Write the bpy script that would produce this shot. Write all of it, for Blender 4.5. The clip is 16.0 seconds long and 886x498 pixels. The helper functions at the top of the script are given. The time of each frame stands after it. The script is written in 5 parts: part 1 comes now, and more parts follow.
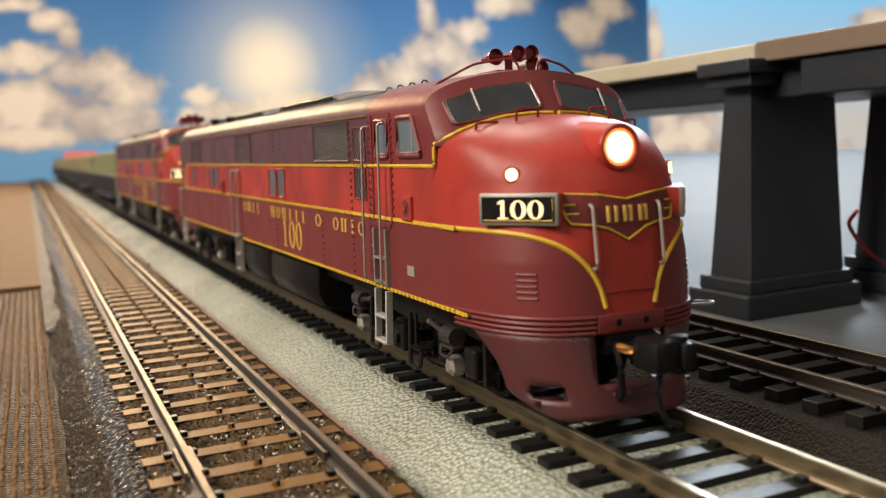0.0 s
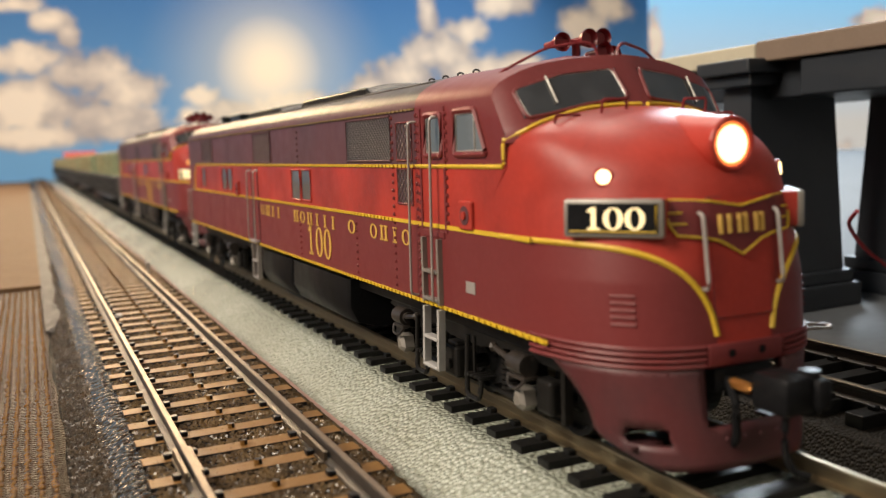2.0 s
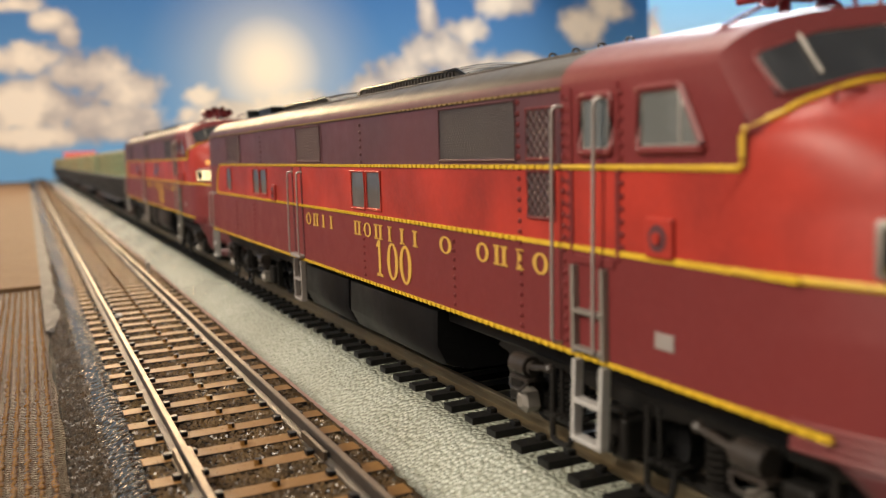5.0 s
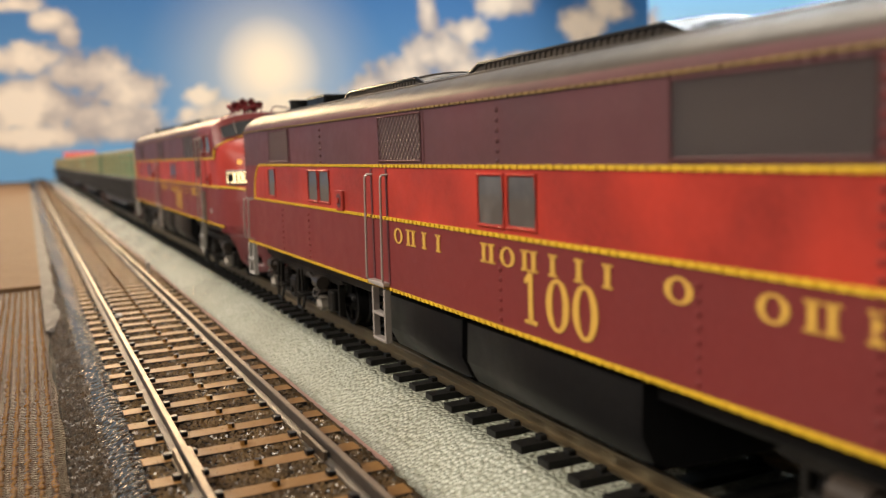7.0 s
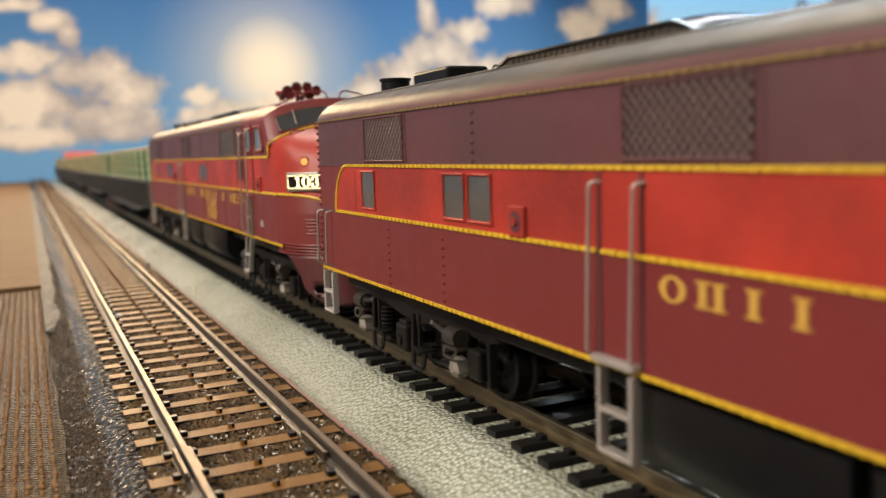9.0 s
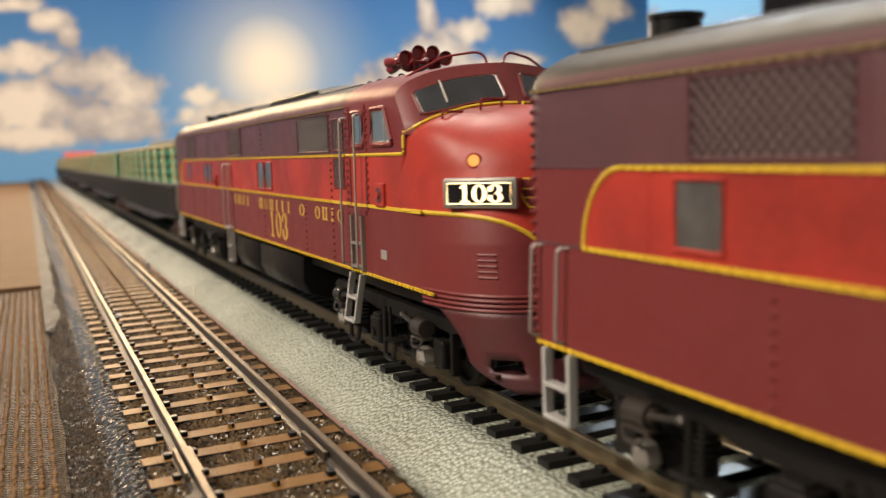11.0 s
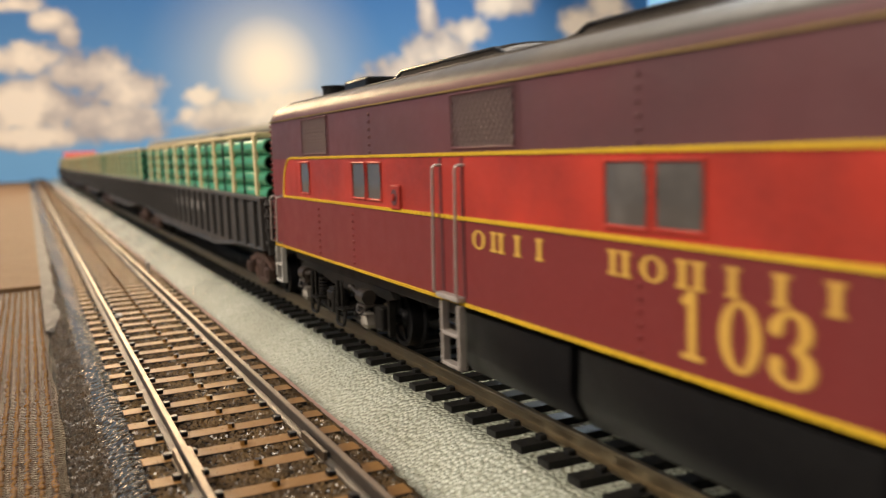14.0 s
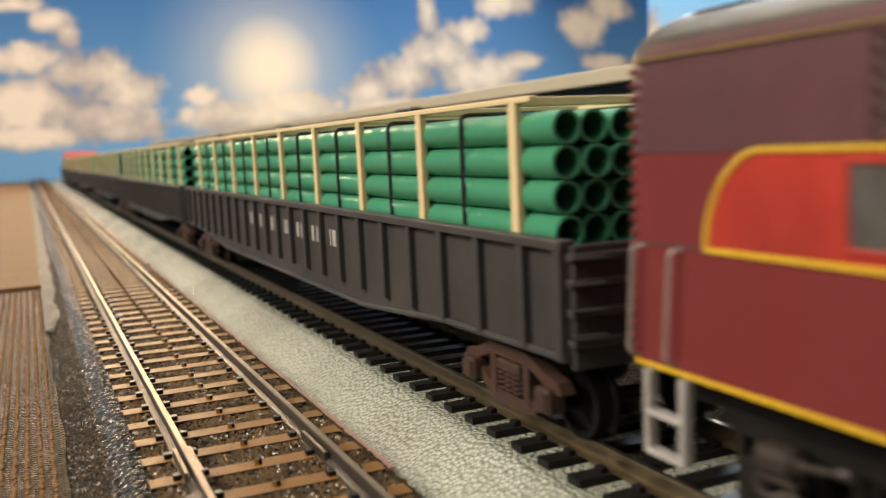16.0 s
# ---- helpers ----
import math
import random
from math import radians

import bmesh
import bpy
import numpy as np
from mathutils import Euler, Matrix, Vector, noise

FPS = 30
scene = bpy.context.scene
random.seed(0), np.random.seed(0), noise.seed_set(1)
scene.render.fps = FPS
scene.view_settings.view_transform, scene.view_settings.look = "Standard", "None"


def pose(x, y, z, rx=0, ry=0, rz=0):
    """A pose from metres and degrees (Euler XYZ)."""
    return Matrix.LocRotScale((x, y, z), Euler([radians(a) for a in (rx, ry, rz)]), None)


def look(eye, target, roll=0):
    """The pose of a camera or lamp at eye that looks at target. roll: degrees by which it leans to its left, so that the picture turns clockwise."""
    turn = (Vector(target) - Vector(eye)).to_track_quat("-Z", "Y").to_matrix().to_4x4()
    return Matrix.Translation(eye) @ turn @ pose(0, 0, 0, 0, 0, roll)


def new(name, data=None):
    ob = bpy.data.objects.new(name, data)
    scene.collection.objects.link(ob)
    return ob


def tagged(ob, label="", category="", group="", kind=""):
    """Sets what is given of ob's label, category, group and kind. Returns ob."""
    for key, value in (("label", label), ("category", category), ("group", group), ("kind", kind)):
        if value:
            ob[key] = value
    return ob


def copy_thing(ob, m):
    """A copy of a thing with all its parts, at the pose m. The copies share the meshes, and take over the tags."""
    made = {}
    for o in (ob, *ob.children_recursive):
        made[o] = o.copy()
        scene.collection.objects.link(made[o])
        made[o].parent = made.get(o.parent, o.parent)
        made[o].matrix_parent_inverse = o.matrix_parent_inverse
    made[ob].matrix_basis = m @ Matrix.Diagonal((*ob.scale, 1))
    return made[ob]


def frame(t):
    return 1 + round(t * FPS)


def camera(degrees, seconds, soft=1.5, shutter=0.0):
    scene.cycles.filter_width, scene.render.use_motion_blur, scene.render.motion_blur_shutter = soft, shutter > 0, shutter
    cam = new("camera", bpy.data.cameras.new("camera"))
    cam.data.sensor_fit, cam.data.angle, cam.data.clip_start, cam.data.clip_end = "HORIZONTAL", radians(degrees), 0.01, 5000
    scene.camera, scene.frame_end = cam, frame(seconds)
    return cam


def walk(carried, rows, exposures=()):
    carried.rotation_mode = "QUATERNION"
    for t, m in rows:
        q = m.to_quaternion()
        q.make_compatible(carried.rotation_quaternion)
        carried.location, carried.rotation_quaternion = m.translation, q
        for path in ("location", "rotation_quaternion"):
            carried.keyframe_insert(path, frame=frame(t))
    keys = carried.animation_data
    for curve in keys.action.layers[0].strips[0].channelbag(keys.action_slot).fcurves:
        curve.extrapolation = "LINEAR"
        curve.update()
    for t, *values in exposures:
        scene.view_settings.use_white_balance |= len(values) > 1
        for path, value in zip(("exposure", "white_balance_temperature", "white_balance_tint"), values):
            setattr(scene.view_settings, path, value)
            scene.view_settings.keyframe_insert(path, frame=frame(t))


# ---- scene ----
# All plan numbers below are in millimetres: an HO layout, rail top of the main track at z = 0.
U = 0.001
FOV = 52.28
EYE = (-71.74, 0.0, 38.60)
YAW, PITCH, LEAN = 24.374, 6.641, -2.681
cam = camera(FOV, 16.0, 1.3, 0.5)
cam.data.dof.use_dof = True
cam.data.dof.focus_distance = 0.155
cam.data.dof.aperture_fstop = 28.0
_f = Vector((math.sin(radians(YAW)) * math.cos(radians(PITCH)), math.cos(radians(YAW)) * math.cos(radians(PITCH)), -math.sin(radians(PITCH))))
EYE_M = Vector(EYE) * U
STAND = look(EYE_M, EYE_M + _f, LEAN)
walk(cam, [(0, STAND), (16, STAND)], [(0, 0.0), (16, 0.0)])

# ---------------------------------------------------------------- light
world = bpy.data.worlds.new("room_air")
scene.world = world
world.use_nodes = True
world.node_tree.nodes["Background"].inputs[0].default_value = (1, 0.93, 0.85, 1)
world.node_tree.nodes["Background"].inputs[1].default_value = 0.25


def area(name, at, target, sx, sy, power, colour):
    d = bpy.data.lights.new(name, "AREA")
    d.shape, d.size, d.size_y, d.energy, d.color = "RECTANGLE", sx, sy, power, colour
    ob = new(name, d)
    ob.matrix_world = look(at, target)
    return ob


area("ceiling_lamp_main", (-1.35, 0.1, 1.0), (0, 0.2, 0.03), 0.8, 0.6, 46, (1, 0.87, 0.72))
# Unseen fill light, added only to lift the front of the nose.
area("nose_fill_light", (0.05, -1.5, 1.35), (0, 0.1, 0.03), 0.7, 0.5, 5, (1, 0.87, 0.72))
area("ceiling_lamp_far", (0.2, 1.3, 1.6), (0.05, 1.0, 0), 0.8, 0.5, 27, (1, 0.90, 0.76))
area("valance_lamp", (0.0, 1.95, 0.57), (-0.1, 0.2, 0.1), 0.5, 0.14, 11, (1, 0.70, 0.40))
area("aisle_window_lamp", (1.75, 1.95, 1.05), (0.1, 0.1, 0), 0.55, 0.5, 42, (0.82, 0.92, 1))


# ---------------------------------------------------------------- materials
class Net:
    """Small helper round a node tree."""

    def __init__(self, name):
        self.m = bpy.data.materials.new(name)
        self.m.use_nodes = True
        self.t = self.m.node_tree
        self.b = self.t.nodes["Principled BSDF"]

    def n(self, kind, **kw):
        x = self.t.nodes.new(kind)
        for k, v in kw.items():
            x.inputs[k].default_value = v
        return x

    def l(self, a, b):
        self.t.links.new(a, b)

    def math(self, op, a, b=None, clamp=False):
        x = self.t.nodes.new("ShaderNodeMath")
        x.operation, x.use_clamp = op, clamp
        for i, v in enumerate((a, b)):
            if v is None:
                continue
            if isinstance(v, (int, float)):
                x.inputs[i].default_value = v
            else:
                self.l(v, x.inputs[i])
        return x.outputs[0]

    def mix(self, fac, a, b, mode="MIX"):
        x = self.t.nodes.new("ShaderNodeMix")
        x.data_type, x.blend_type = "RGBA", mode
        for i, v in ((0, fac), (6, a), (7, b)):
            if isinstance(v, (int, float)):
                x.inputs[i].default_value = v
            elif isinstance(v, tuple):
                x.inputs[i].default_value = (*v, 1) if len(v) == 3 else v
            else:
                self.l(v, x.inputs[i])
        return x.outputs[2]

    def coord(self, scale=1.0):
        c = self.n("ShaderNodeTexCoord")
        v = self.t.nodes.new("ShaderNodeVectorMath")
        v.operation = "SCALE"
        v.inputs[3].default_value = scale
        self.l(c.outputs["Object"], v.inputs[0])
        return v.outputs[0]

    def noise(self, co, scale, detail=4, rough=0.55):
        x = self.n("ShaderNodeTexNoise", Scale=scale, Detail=detail, Roughness=rough)
        self.l(co, x.inputs["Vector"])
        return x.outputs[0]

    def ramp(self, v, lo, hi):
        x = self.n("ShaderNodeMapRange")
        x.inputs[1].default_value, x.inputs[2].default_value = lo, hi
        self.l(v, x.inputs[0])
        return x.outputs[0]

    def bump(self, h, strength, dist):
        x = self.n("ShaderNodeBump", Strength=strength, Distance=dist)
        self.l(h, x.inputs["Height"])
        self.l(x.outputs[0], self.b.inputs["Normal"])


def paint(name, base, dirt, rough=0.4, metal=0.0, grain=0.15, amount=0.35, relief=0.05, wear=None, big=60, spec=0.5):
    """A worn painted or moulded surface; noise at two scales, in millimetres."""
    k = Net(name)
    co = k.coord(1000)
    a = k.ramp(k.noise(co, 1 / big, 5), 0.35, 0.7)
    f = k.noise(co, 1.3, 3)
    c = k.mix(k.math("MULTIPLY", a, amount), base, dirt)
    c = k.mix(k.math("MULTIPLY", k.ramp(f, 0.4, 0.8), grain), c, tuple(min(1, v * 1.5 + 0.02) for v in base))
    if wear:
        w = k.ramp(k.noise(co, 0.22, 6, 0.7), 0.62, 0.72)
        c = k.mix(k.math("MULTIPLY", w, 0.5), c, wear)
    k.l(c, k.b.inputs["Base Color"])
    k.l(k.math("ADD", k.math("MULTIPLY", k.noise(co, 0.25, 4), 0.25), rough - 0.12), k.b.inputs["Roughness"])
    k.b.inputs["Metallic"].default_value = metal
    k.b.inputs["Specular IOR Level"].default_value = spec
    if relief:
        k.bump(f, 0.3, relief * U)
    return k.m


MAROON = paint("maroon_paint", (0.140, 0.021, 0.021), (0.078, 0.020, 0.022), 0.46, big=45, spec=0.33)
UPPER = paint("weathered_maroon_paint", (0.088, 0.027, 0.032), (0.050, 0.025, 0.029), 0.5, big=30, amount=0.8)
RED = paint("red_paint", (0.37, 0.034, 0.021), (0.13, 0.016, 0.014), 0.44, big=20, amount=0.85, spec=0.3)
YELLOW = paint("yellow_paint", (0.55, 0.36, 0.018), (0.30, 0.18, 0.018), 0.5, grain=0.3, big=8)
LETTER = paint("dull_gold_paint", (0.50, 0.30, 0.05), (0.36, 0.20, 0.05), 0.55, big=8)
WIRE_RED = paint("dark_red_insulation", (0.22, 0.010, 0.014), (0.10, 0.010, 0.012), 0.4, big=9)
OLIVE = paint("dull_olive_gold_paint", (0.24, 0.16, 0.05), (0.12, 0.085, 0.045), 0.55, big=12, amount=0.8)
ROOFP = paint("dusty_roof_paint", (0.028, 0.024, 0.021), (0.095, 0.076, 0.058), 0.44, big=25, amount=0.6, spec=0.25)
BLACK = paint("black_plastic", (0.006, 0.006, 0.007), (0.011, 0.011, 0.011), 0.36, big=12, spec=0.14)
TRUCKP = paint("dusty_black_truck_plastic", (0.006, 0.0058, 0.0055), (0.016, 0.013, 0.011), 0.45, big=6, amount=0.6, spec=0.22)
RUST = paint("rust_brown_truck_paint", (0.052, 0.025, 0.017), (0.022, 0.014, 0.012), 0.55, big=6, amount=0.8)
SILVER = paint("dull_silver_paint", (0.34, 0.31, 0.29), (0.22, 0.17, 0.15), 0.4, 0.35, big=6)
PILOTP = paint("scuffed_pilot_paint", (0.085, 0.018, 0.020), (0.032, 0.022, 0.025), 0.48, big=14, amount=0.9, wear=(0.30, 0.02, 0.015))
BRAKEP = paint("dusty_brown_casting", (0.018, 0.015, 0.013), (0.042, 0.031, 0.024), 0.42, big=5, amount=0.8)
PALE = paint("pale_grey_plastic", (0.36, 0.35, 0.335), (0.2, 0.18, 0.165), 0.45, big=6)
GREYBOARD = paint("grey_frame_paint", (0.22, 0.20, 0.175), (0.13, 0.115, 0.10), 0.4, 0.3, big=5)
RAILM = paint("nickel_silver_rail", (0.19, 0.155, 0.118), (0.09, 0.07, 0.052), 0.4, 1.0, grain=0.1, big=40, relief=0.01)
# Darker copy for the rail's sides, so they look shaded below the head.
RAILSIDE = paint("shaded_rail_web", (0.040, 0.032, 0.026), (0.02, 0.017, 0.014), 0.42, 0.2, big=30, relief=0.02)
RAILBRASS = paint("tarnished_rail", (0.42, 0.35, 0.24), (0.28, 0.22, 0.14), 0.36, 1.0, grain=0.1, big=40, relief=0.01)
TIEBLACK = paint("black_tie_plastic", (0.008, 0.008, 0.008), (0.014, 0.013, 0.012), 0.36, big=5, relief=0.1, spec=0.18)
# Brown plastic warmed towards gold: the lamp's sheen sits in the base colour.
TIEBROWN = paint("brown_tie_plastic_golden_sheen", (0.150, 0.074, 0.019), (0.085, 0.043, 0.013), 0.42, big=5, relief=0.12, spec=0.1)
GONDOLA = paint("weathered_black_gondola_paint", (0.028, 0.027, 0.027), (0.050, 0.045, 0.042), 0.5, big=20, amount=0.8)
PIPEG = paint("green_plastic_pipe", (0.042, 0.215, 0.115), (0.032, 0.16, 0.085), 0.38, big=18)
STAKE = paint("pale_wood_stake", (0.58, 0.47, 0.27), (0.45, 0.34, 0.18), 0.6, big=8)
WIRE = paint("dark_band_wire", (0.03, 0.03, 0.028), (0.06, 0.05, 0.04), 0.4, 0.5, big=6)
BRIDGE = paint("black_bridge_plastic", (0.014, 0.017, 0.022), (0.024, 0.027, 0.032), 0.42, big=30, spec=0.45)
DECK = paint("tan_concrete_deck_paint", (0.40, 0.36, 0.27), (0.27, 0.23, 0.17), 0.6, big=40)
BROWN = paint("brown_deck_paint", (0.15, 0.105, 0.075), (0.10, 0.07, 0.05), 0.6, big=20)
PINKF = paint("pink_foam_board", (0.36, 0.20, 0.17), (0.22, 0.14, 0.11), 0.75, big=10)
BRASS = paint("copper_spring_wire", (0.55, 0.26, 0.08), (0.4, 0.18, 0.05), 0.3, 1.0, big=4, relief=0)
HORN = paint("dark_red_horn_paint", (0.17, 0.012, 0.016), (0.09, 0.010, 0.012), 0.35, big=8)
BOARDTOP = paint("dark_grey_layout_board", (0.085, 0.094, 0.105), (0.14, 0.15, 0.165), 0.66, big=50, relief=0.15, spec=0.3)
WALLP = paint("room_wall_paint", (0.62, 0.58, 0.52), (0.56, 0.52, 0.46), 0.8, big=400)
CEILP = paint("ceiling_paint", (0.75, 0.73, 0.70), (0.7, 0.68, 0.64), 0.85, big=400)
TAPE = paint("dull_grey_cloth_tape", (0.085, 0.08, 0.075), (0.05, 0.047, 0.045), 0.6, big=12, relief=0.1, spec=0.15)


def rough_roadbed(name, base, dark, rough, scale, height, spec=0.5):
    """A cast roadbed of close-set grains."""
    k = Net(name)
    co = k.coord(1000)
    v = k.n("ShaderNodeTexVoronoi", Scale=scale)
    k.l(co, v.inputs["Vector"])
    big = k.ramp(k.noise(co, 0.03, 4), 0.35, 0.65)
    c = k.mix(k.math("MULTIPLY", big, 0.45), base, dark)
    # Hollows between grains are darkened here, shade put into the colour.
    c = k.mix(k.math("MULTIPLY", k.ramp(v.outputs["Distance"], 0.25, 0.75), 0.6), c, dark)
    c = k.mix(k.math("MULTIPLY", k.ramp(k.noise(co, 1.1, 2), 0.45, 0.75), 0.35), c, base)
    k.l(c, k.b.inputs["Base Color"])
    k.b.inputs["Roughness"].default_value = rough
    k.b.inputs["Specular IOR Level"].default_value = spec
    h = k.math("ADD", k.math("SUBTRACT", 1.0, v.outputs["Distance"]), k.math("MULTIPLY", k.noise(co, 0.5, 3), 0.2))
    k.bump(h, 0.8, height * U)
    return k.m


GREYBED = rough_roadbed("grey_green_cast_roadbed", (0.40, 0.432, 0.37), (0.17, 0.17, 0.125), 0.22, 1.25, 0.75, 0.55)
DARKBED = rough_roadbed("black_glossy_roadbed", (0.015, 0.012, 0.009), (0.007, 0.006, 0.004), 0.55, 2.0, 0.3, 0.08)
BROWNBED = rough_roadbed("brown_ballast_roadbed", (0.035, 0.025, 0.015), (0.010, 0.008, 0.006), 0.24, 0.65, 1.8, 0.3)


def woven_mat():
    k = Net("woven_tan_mat")
    c = k.n("ShaderNodeTexCoord")
    s = k.n("ShaderNodeSeparateXYZ")
    k.l(c.outputs["Object"], s.inputs[0])
    wob = k.math("MULTIPLY", k.noise(k.coord(1000), 0.25, 3), 1.2)
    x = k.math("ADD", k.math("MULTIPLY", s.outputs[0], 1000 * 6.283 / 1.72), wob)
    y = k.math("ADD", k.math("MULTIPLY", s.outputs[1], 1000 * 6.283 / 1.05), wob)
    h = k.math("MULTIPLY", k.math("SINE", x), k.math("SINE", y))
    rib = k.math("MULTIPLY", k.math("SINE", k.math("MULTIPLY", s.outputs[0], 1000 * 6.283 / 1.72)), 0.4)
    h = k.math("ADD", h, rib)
    # Low parts of the weave are coloured darker, as shade between the threads.
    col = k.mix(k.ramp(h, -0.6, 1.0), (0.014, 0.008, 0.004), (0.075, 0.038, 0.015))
    col = k.mix(k.math("MULTIPLY", k.ramp(k.noise(k.coord(1000), 0.02, 4), 0.4, 0.65), 0.3), col, (0.05, 0.03, 0.018))
    k.l(col, k.b.inputs["Base Color"])
    k.b.inputs["Roughness"].default_value = 0.34
    k.b.inputs["Specular IOR Level"].default_value = 0.3
    k.b.inputs["Specular Tint"].default_value = (1, 0.66, 0.34, 1)
    k.bump(h, 1.0, 1.2 * U)
    return k.m


MAT = woven_mat()
# The mat's far half: brighter light there is put into a paler tan.
MAT_FAR_LIT = paint("brighter_lit_mat_tan", (0.13, 0.074, 0.035), (0.085, 0.047, 0.022), 0.7, big=25, relief=0.3, spec=0.15)
BEAD = paint("golden_brown_mat_thread", (0.20, 0.105, 0.034), (0.10, 0.06, 0.02), 0.16, big=30, amount=0.6, spec=0.7)


def screen(name, base, pitch):
    """A pressed diamond grille."""
    k = Net(name)
    c = k.n("ShaderNodeTexCoord")
    s = k.n("ShaderNodeSeparateXYZ")
    k.l(c.outputs["Object"], s.inputs[0])
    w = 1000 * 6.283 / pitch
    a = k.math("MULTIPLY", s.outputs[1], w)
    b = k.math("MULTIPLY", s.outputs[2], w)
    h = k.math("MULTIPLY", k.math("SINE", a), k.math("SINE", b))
    # Pressed dips get a third of the base colour: their shade painted in.
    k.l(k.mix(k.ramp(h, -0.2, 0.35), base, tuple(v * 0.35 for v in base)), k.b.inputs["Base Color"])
    k.b.inputs["Roughness"].default_value = 0.5
    k.bump(k.math("MULTIPLY", h, -1.0), 0.7, 0.25 * U)
    return k.m


SCREEN = screen("maroon_diamond_screen", (0.058, 0.025, 0.025), 1.4)
SCREEN_DARK = screen("dark_diamond_screen", (0.036, 0.025, 0.027), 0.8)
SCREEN_ROOF = screen("roof_fan_screen", (0.09, 0.07, 0.055), 1.4)


def glass(name, tint, rough=0.06):
    k = Net(name)
    k.b.inputs["Base Color"].default_value = (*tint, 1)
    k.b.inputs["Roughness"].default_value = rough
    k.b.inputs["Specular IOR Level"].default_value = 0.7
    k.b.inputs["Coat Weight"].default_value = 0.4
    f = k.ramp(k.noise(k.coord(1000), 0.25, 5), 0.45, 0.7)
    k.l(k.mix(k.math("MULTIPLY", f, 0.5), tint, tuple(v * 1.8 + 0.03 for v in tint)), k.b.inputs["Base Color"])
    return k.m


GLASS = glass("smoky_cab_glass", (0.010, 0.012, 0.016))
# Grey light reflected in the cab panes is painted as a paler tint.
GLASS_CAB = glass("reflection_grey_cab_glass", (0.11, 0.115, 0.11), 0.2)
GLASS_GREY = glass("grey_lined_window", (0.060, 0.055, 0.052), 0.36)


def glow(name, colour, strength):
    k = Net(name)
    k.b.inputs["Base Color"].default_value = (*colour, 1)
    k.b.inputs["Emission Color"].default_value = (*colour, 1)
    k.b.inputs["Emission Strength"].default_value = strength
    return k.m


HEADLAMP = glow("lit_headlight_lens", (1, 0.74, 0.44), 2.8)
HOUSING_GLOW = glow("lit_housing_glow", (1, 0.22, 0.05), 1.6)
CLASSLAMP = glow("lit_class_lamp", (1, 0.74, 0.38), 3.0)
AMBER = glow("dim_amber_lens", (0.9, 0.42, 0.10), 0.25)
NUMERAL = glow("backlit_numeral", (1, 0.82, 0.46), 0.6)
NUMERAL_B = glow("bright_backlit_numeral_and_spill", (1, 0.78, 0.42), 2.2)
FAR_RED = paint("far_orange_red_paint", (0.62, 0.07, 0.035), (0.45, 0.05, 0.03), 0.5, big=20)


# ---------------------------------------------------------------- mesh helpers (millimetres)
def part(name, bm, material, parent=None, label="", smooth=False):
    me = bpy.data.meshes.new(name)
    bmesh.ops.scale(bm, vec=(U, U, U), verts=bm.verts)
    bmesh.ops.recalc_face_normals(bm, faces=bm.faces)
    bm.to_mesh(me)
    bm.free()
    for m in material if isinstance(material, (list, tuple)) else [material]:
        me.materials.append(m)
    if smooth:
        me.polygons.foreach_set("use_smooth", [True] * len(me.polygons))
        me.set_sharp_from_angle(angle=radians(40))
    ob = new(name, me)
    ob.parent = parent
    return tagged(ob, label)


def again(ob, parent, x=0, y=0, z=0, name=None):
    """The same mesh once more."""
    o = new(name or ob.name.split(".")[0], ob.data)
    o.parent = parent
    o.location = (x * U, y * U, z * U)
    return tagged(o, ob.get("label", ""))


def box(bm, x0, x1, y0, y1, z0, z1, bevel=0.0):
    m = Matrix.Translation(((x0 + x1) / 2, (y0 + y1) / 2, (z0 + z1) / 2)) @ Matrix.Diagonal((abs(x1 - x0), abs(y1 - y0), abs(z1 - z0), 1))
    r = bmesh.ops.create_cube(bm, size=1, matrix=m)
    if bevel:
        es = {e for v in r["verts"] for e in v.link_edges}
        bmesh.ops.bevel(bm, geom=list(es), offset=bevel, segments=2, affect="EDGES", profile=0.5)
    return bm


def cyl(bm, a, b, r, seg=16, r2=None):
    a, b = Vector(a), Vector(b)
    d = b - a
    m = Matrix.Translation((a + b) / 2) @ d.to_track_quat("Z", "Y").to_matrix().to_4x4()
    bmesh.ops.create_cone(bm, cap_ends=True, segments=seg, radius1=r, radius2=r if r2 is None else r2, depth=d.length, matrix=m)
    return bm


def ball(bm, at, r, seg=8):
    bmesh.ops.create_uvsphere(bm, u_segments=seg, v_segments=max(4, seg // 2), radius=r, matrix=Matrix.Translation(at))
    return bm


def tube(bm, pts, r, seg=8):
    """A bent wire through pts."""
    rings = []
    pts = [Vector(p) for p in pts]
    for i, p in enumerate(pts):
        d = (pts[min(i + 1, len(pts) - 1)] - pts[max(i - 1, 0)]).normalized()
        q = d.to_track_quat("Z", "Y")
        rings.append([bm.verts.new(p + q @ Vector((r * math.cos(6.2832 * k / seg), r * math.sin(6.2832 * k / seg), 0))) for k in range(seg)])
    for a, b in zip(rings, rings[1:]):
        for k in range(seg):
            bm.faces.new((a[k], a[(k + 1) % seg], b[(k + 1) % seg], b[k]))
    bm.faces.new(rings[0])
    bm.faces.new(list(reversed(rings[-1])))
    return bm


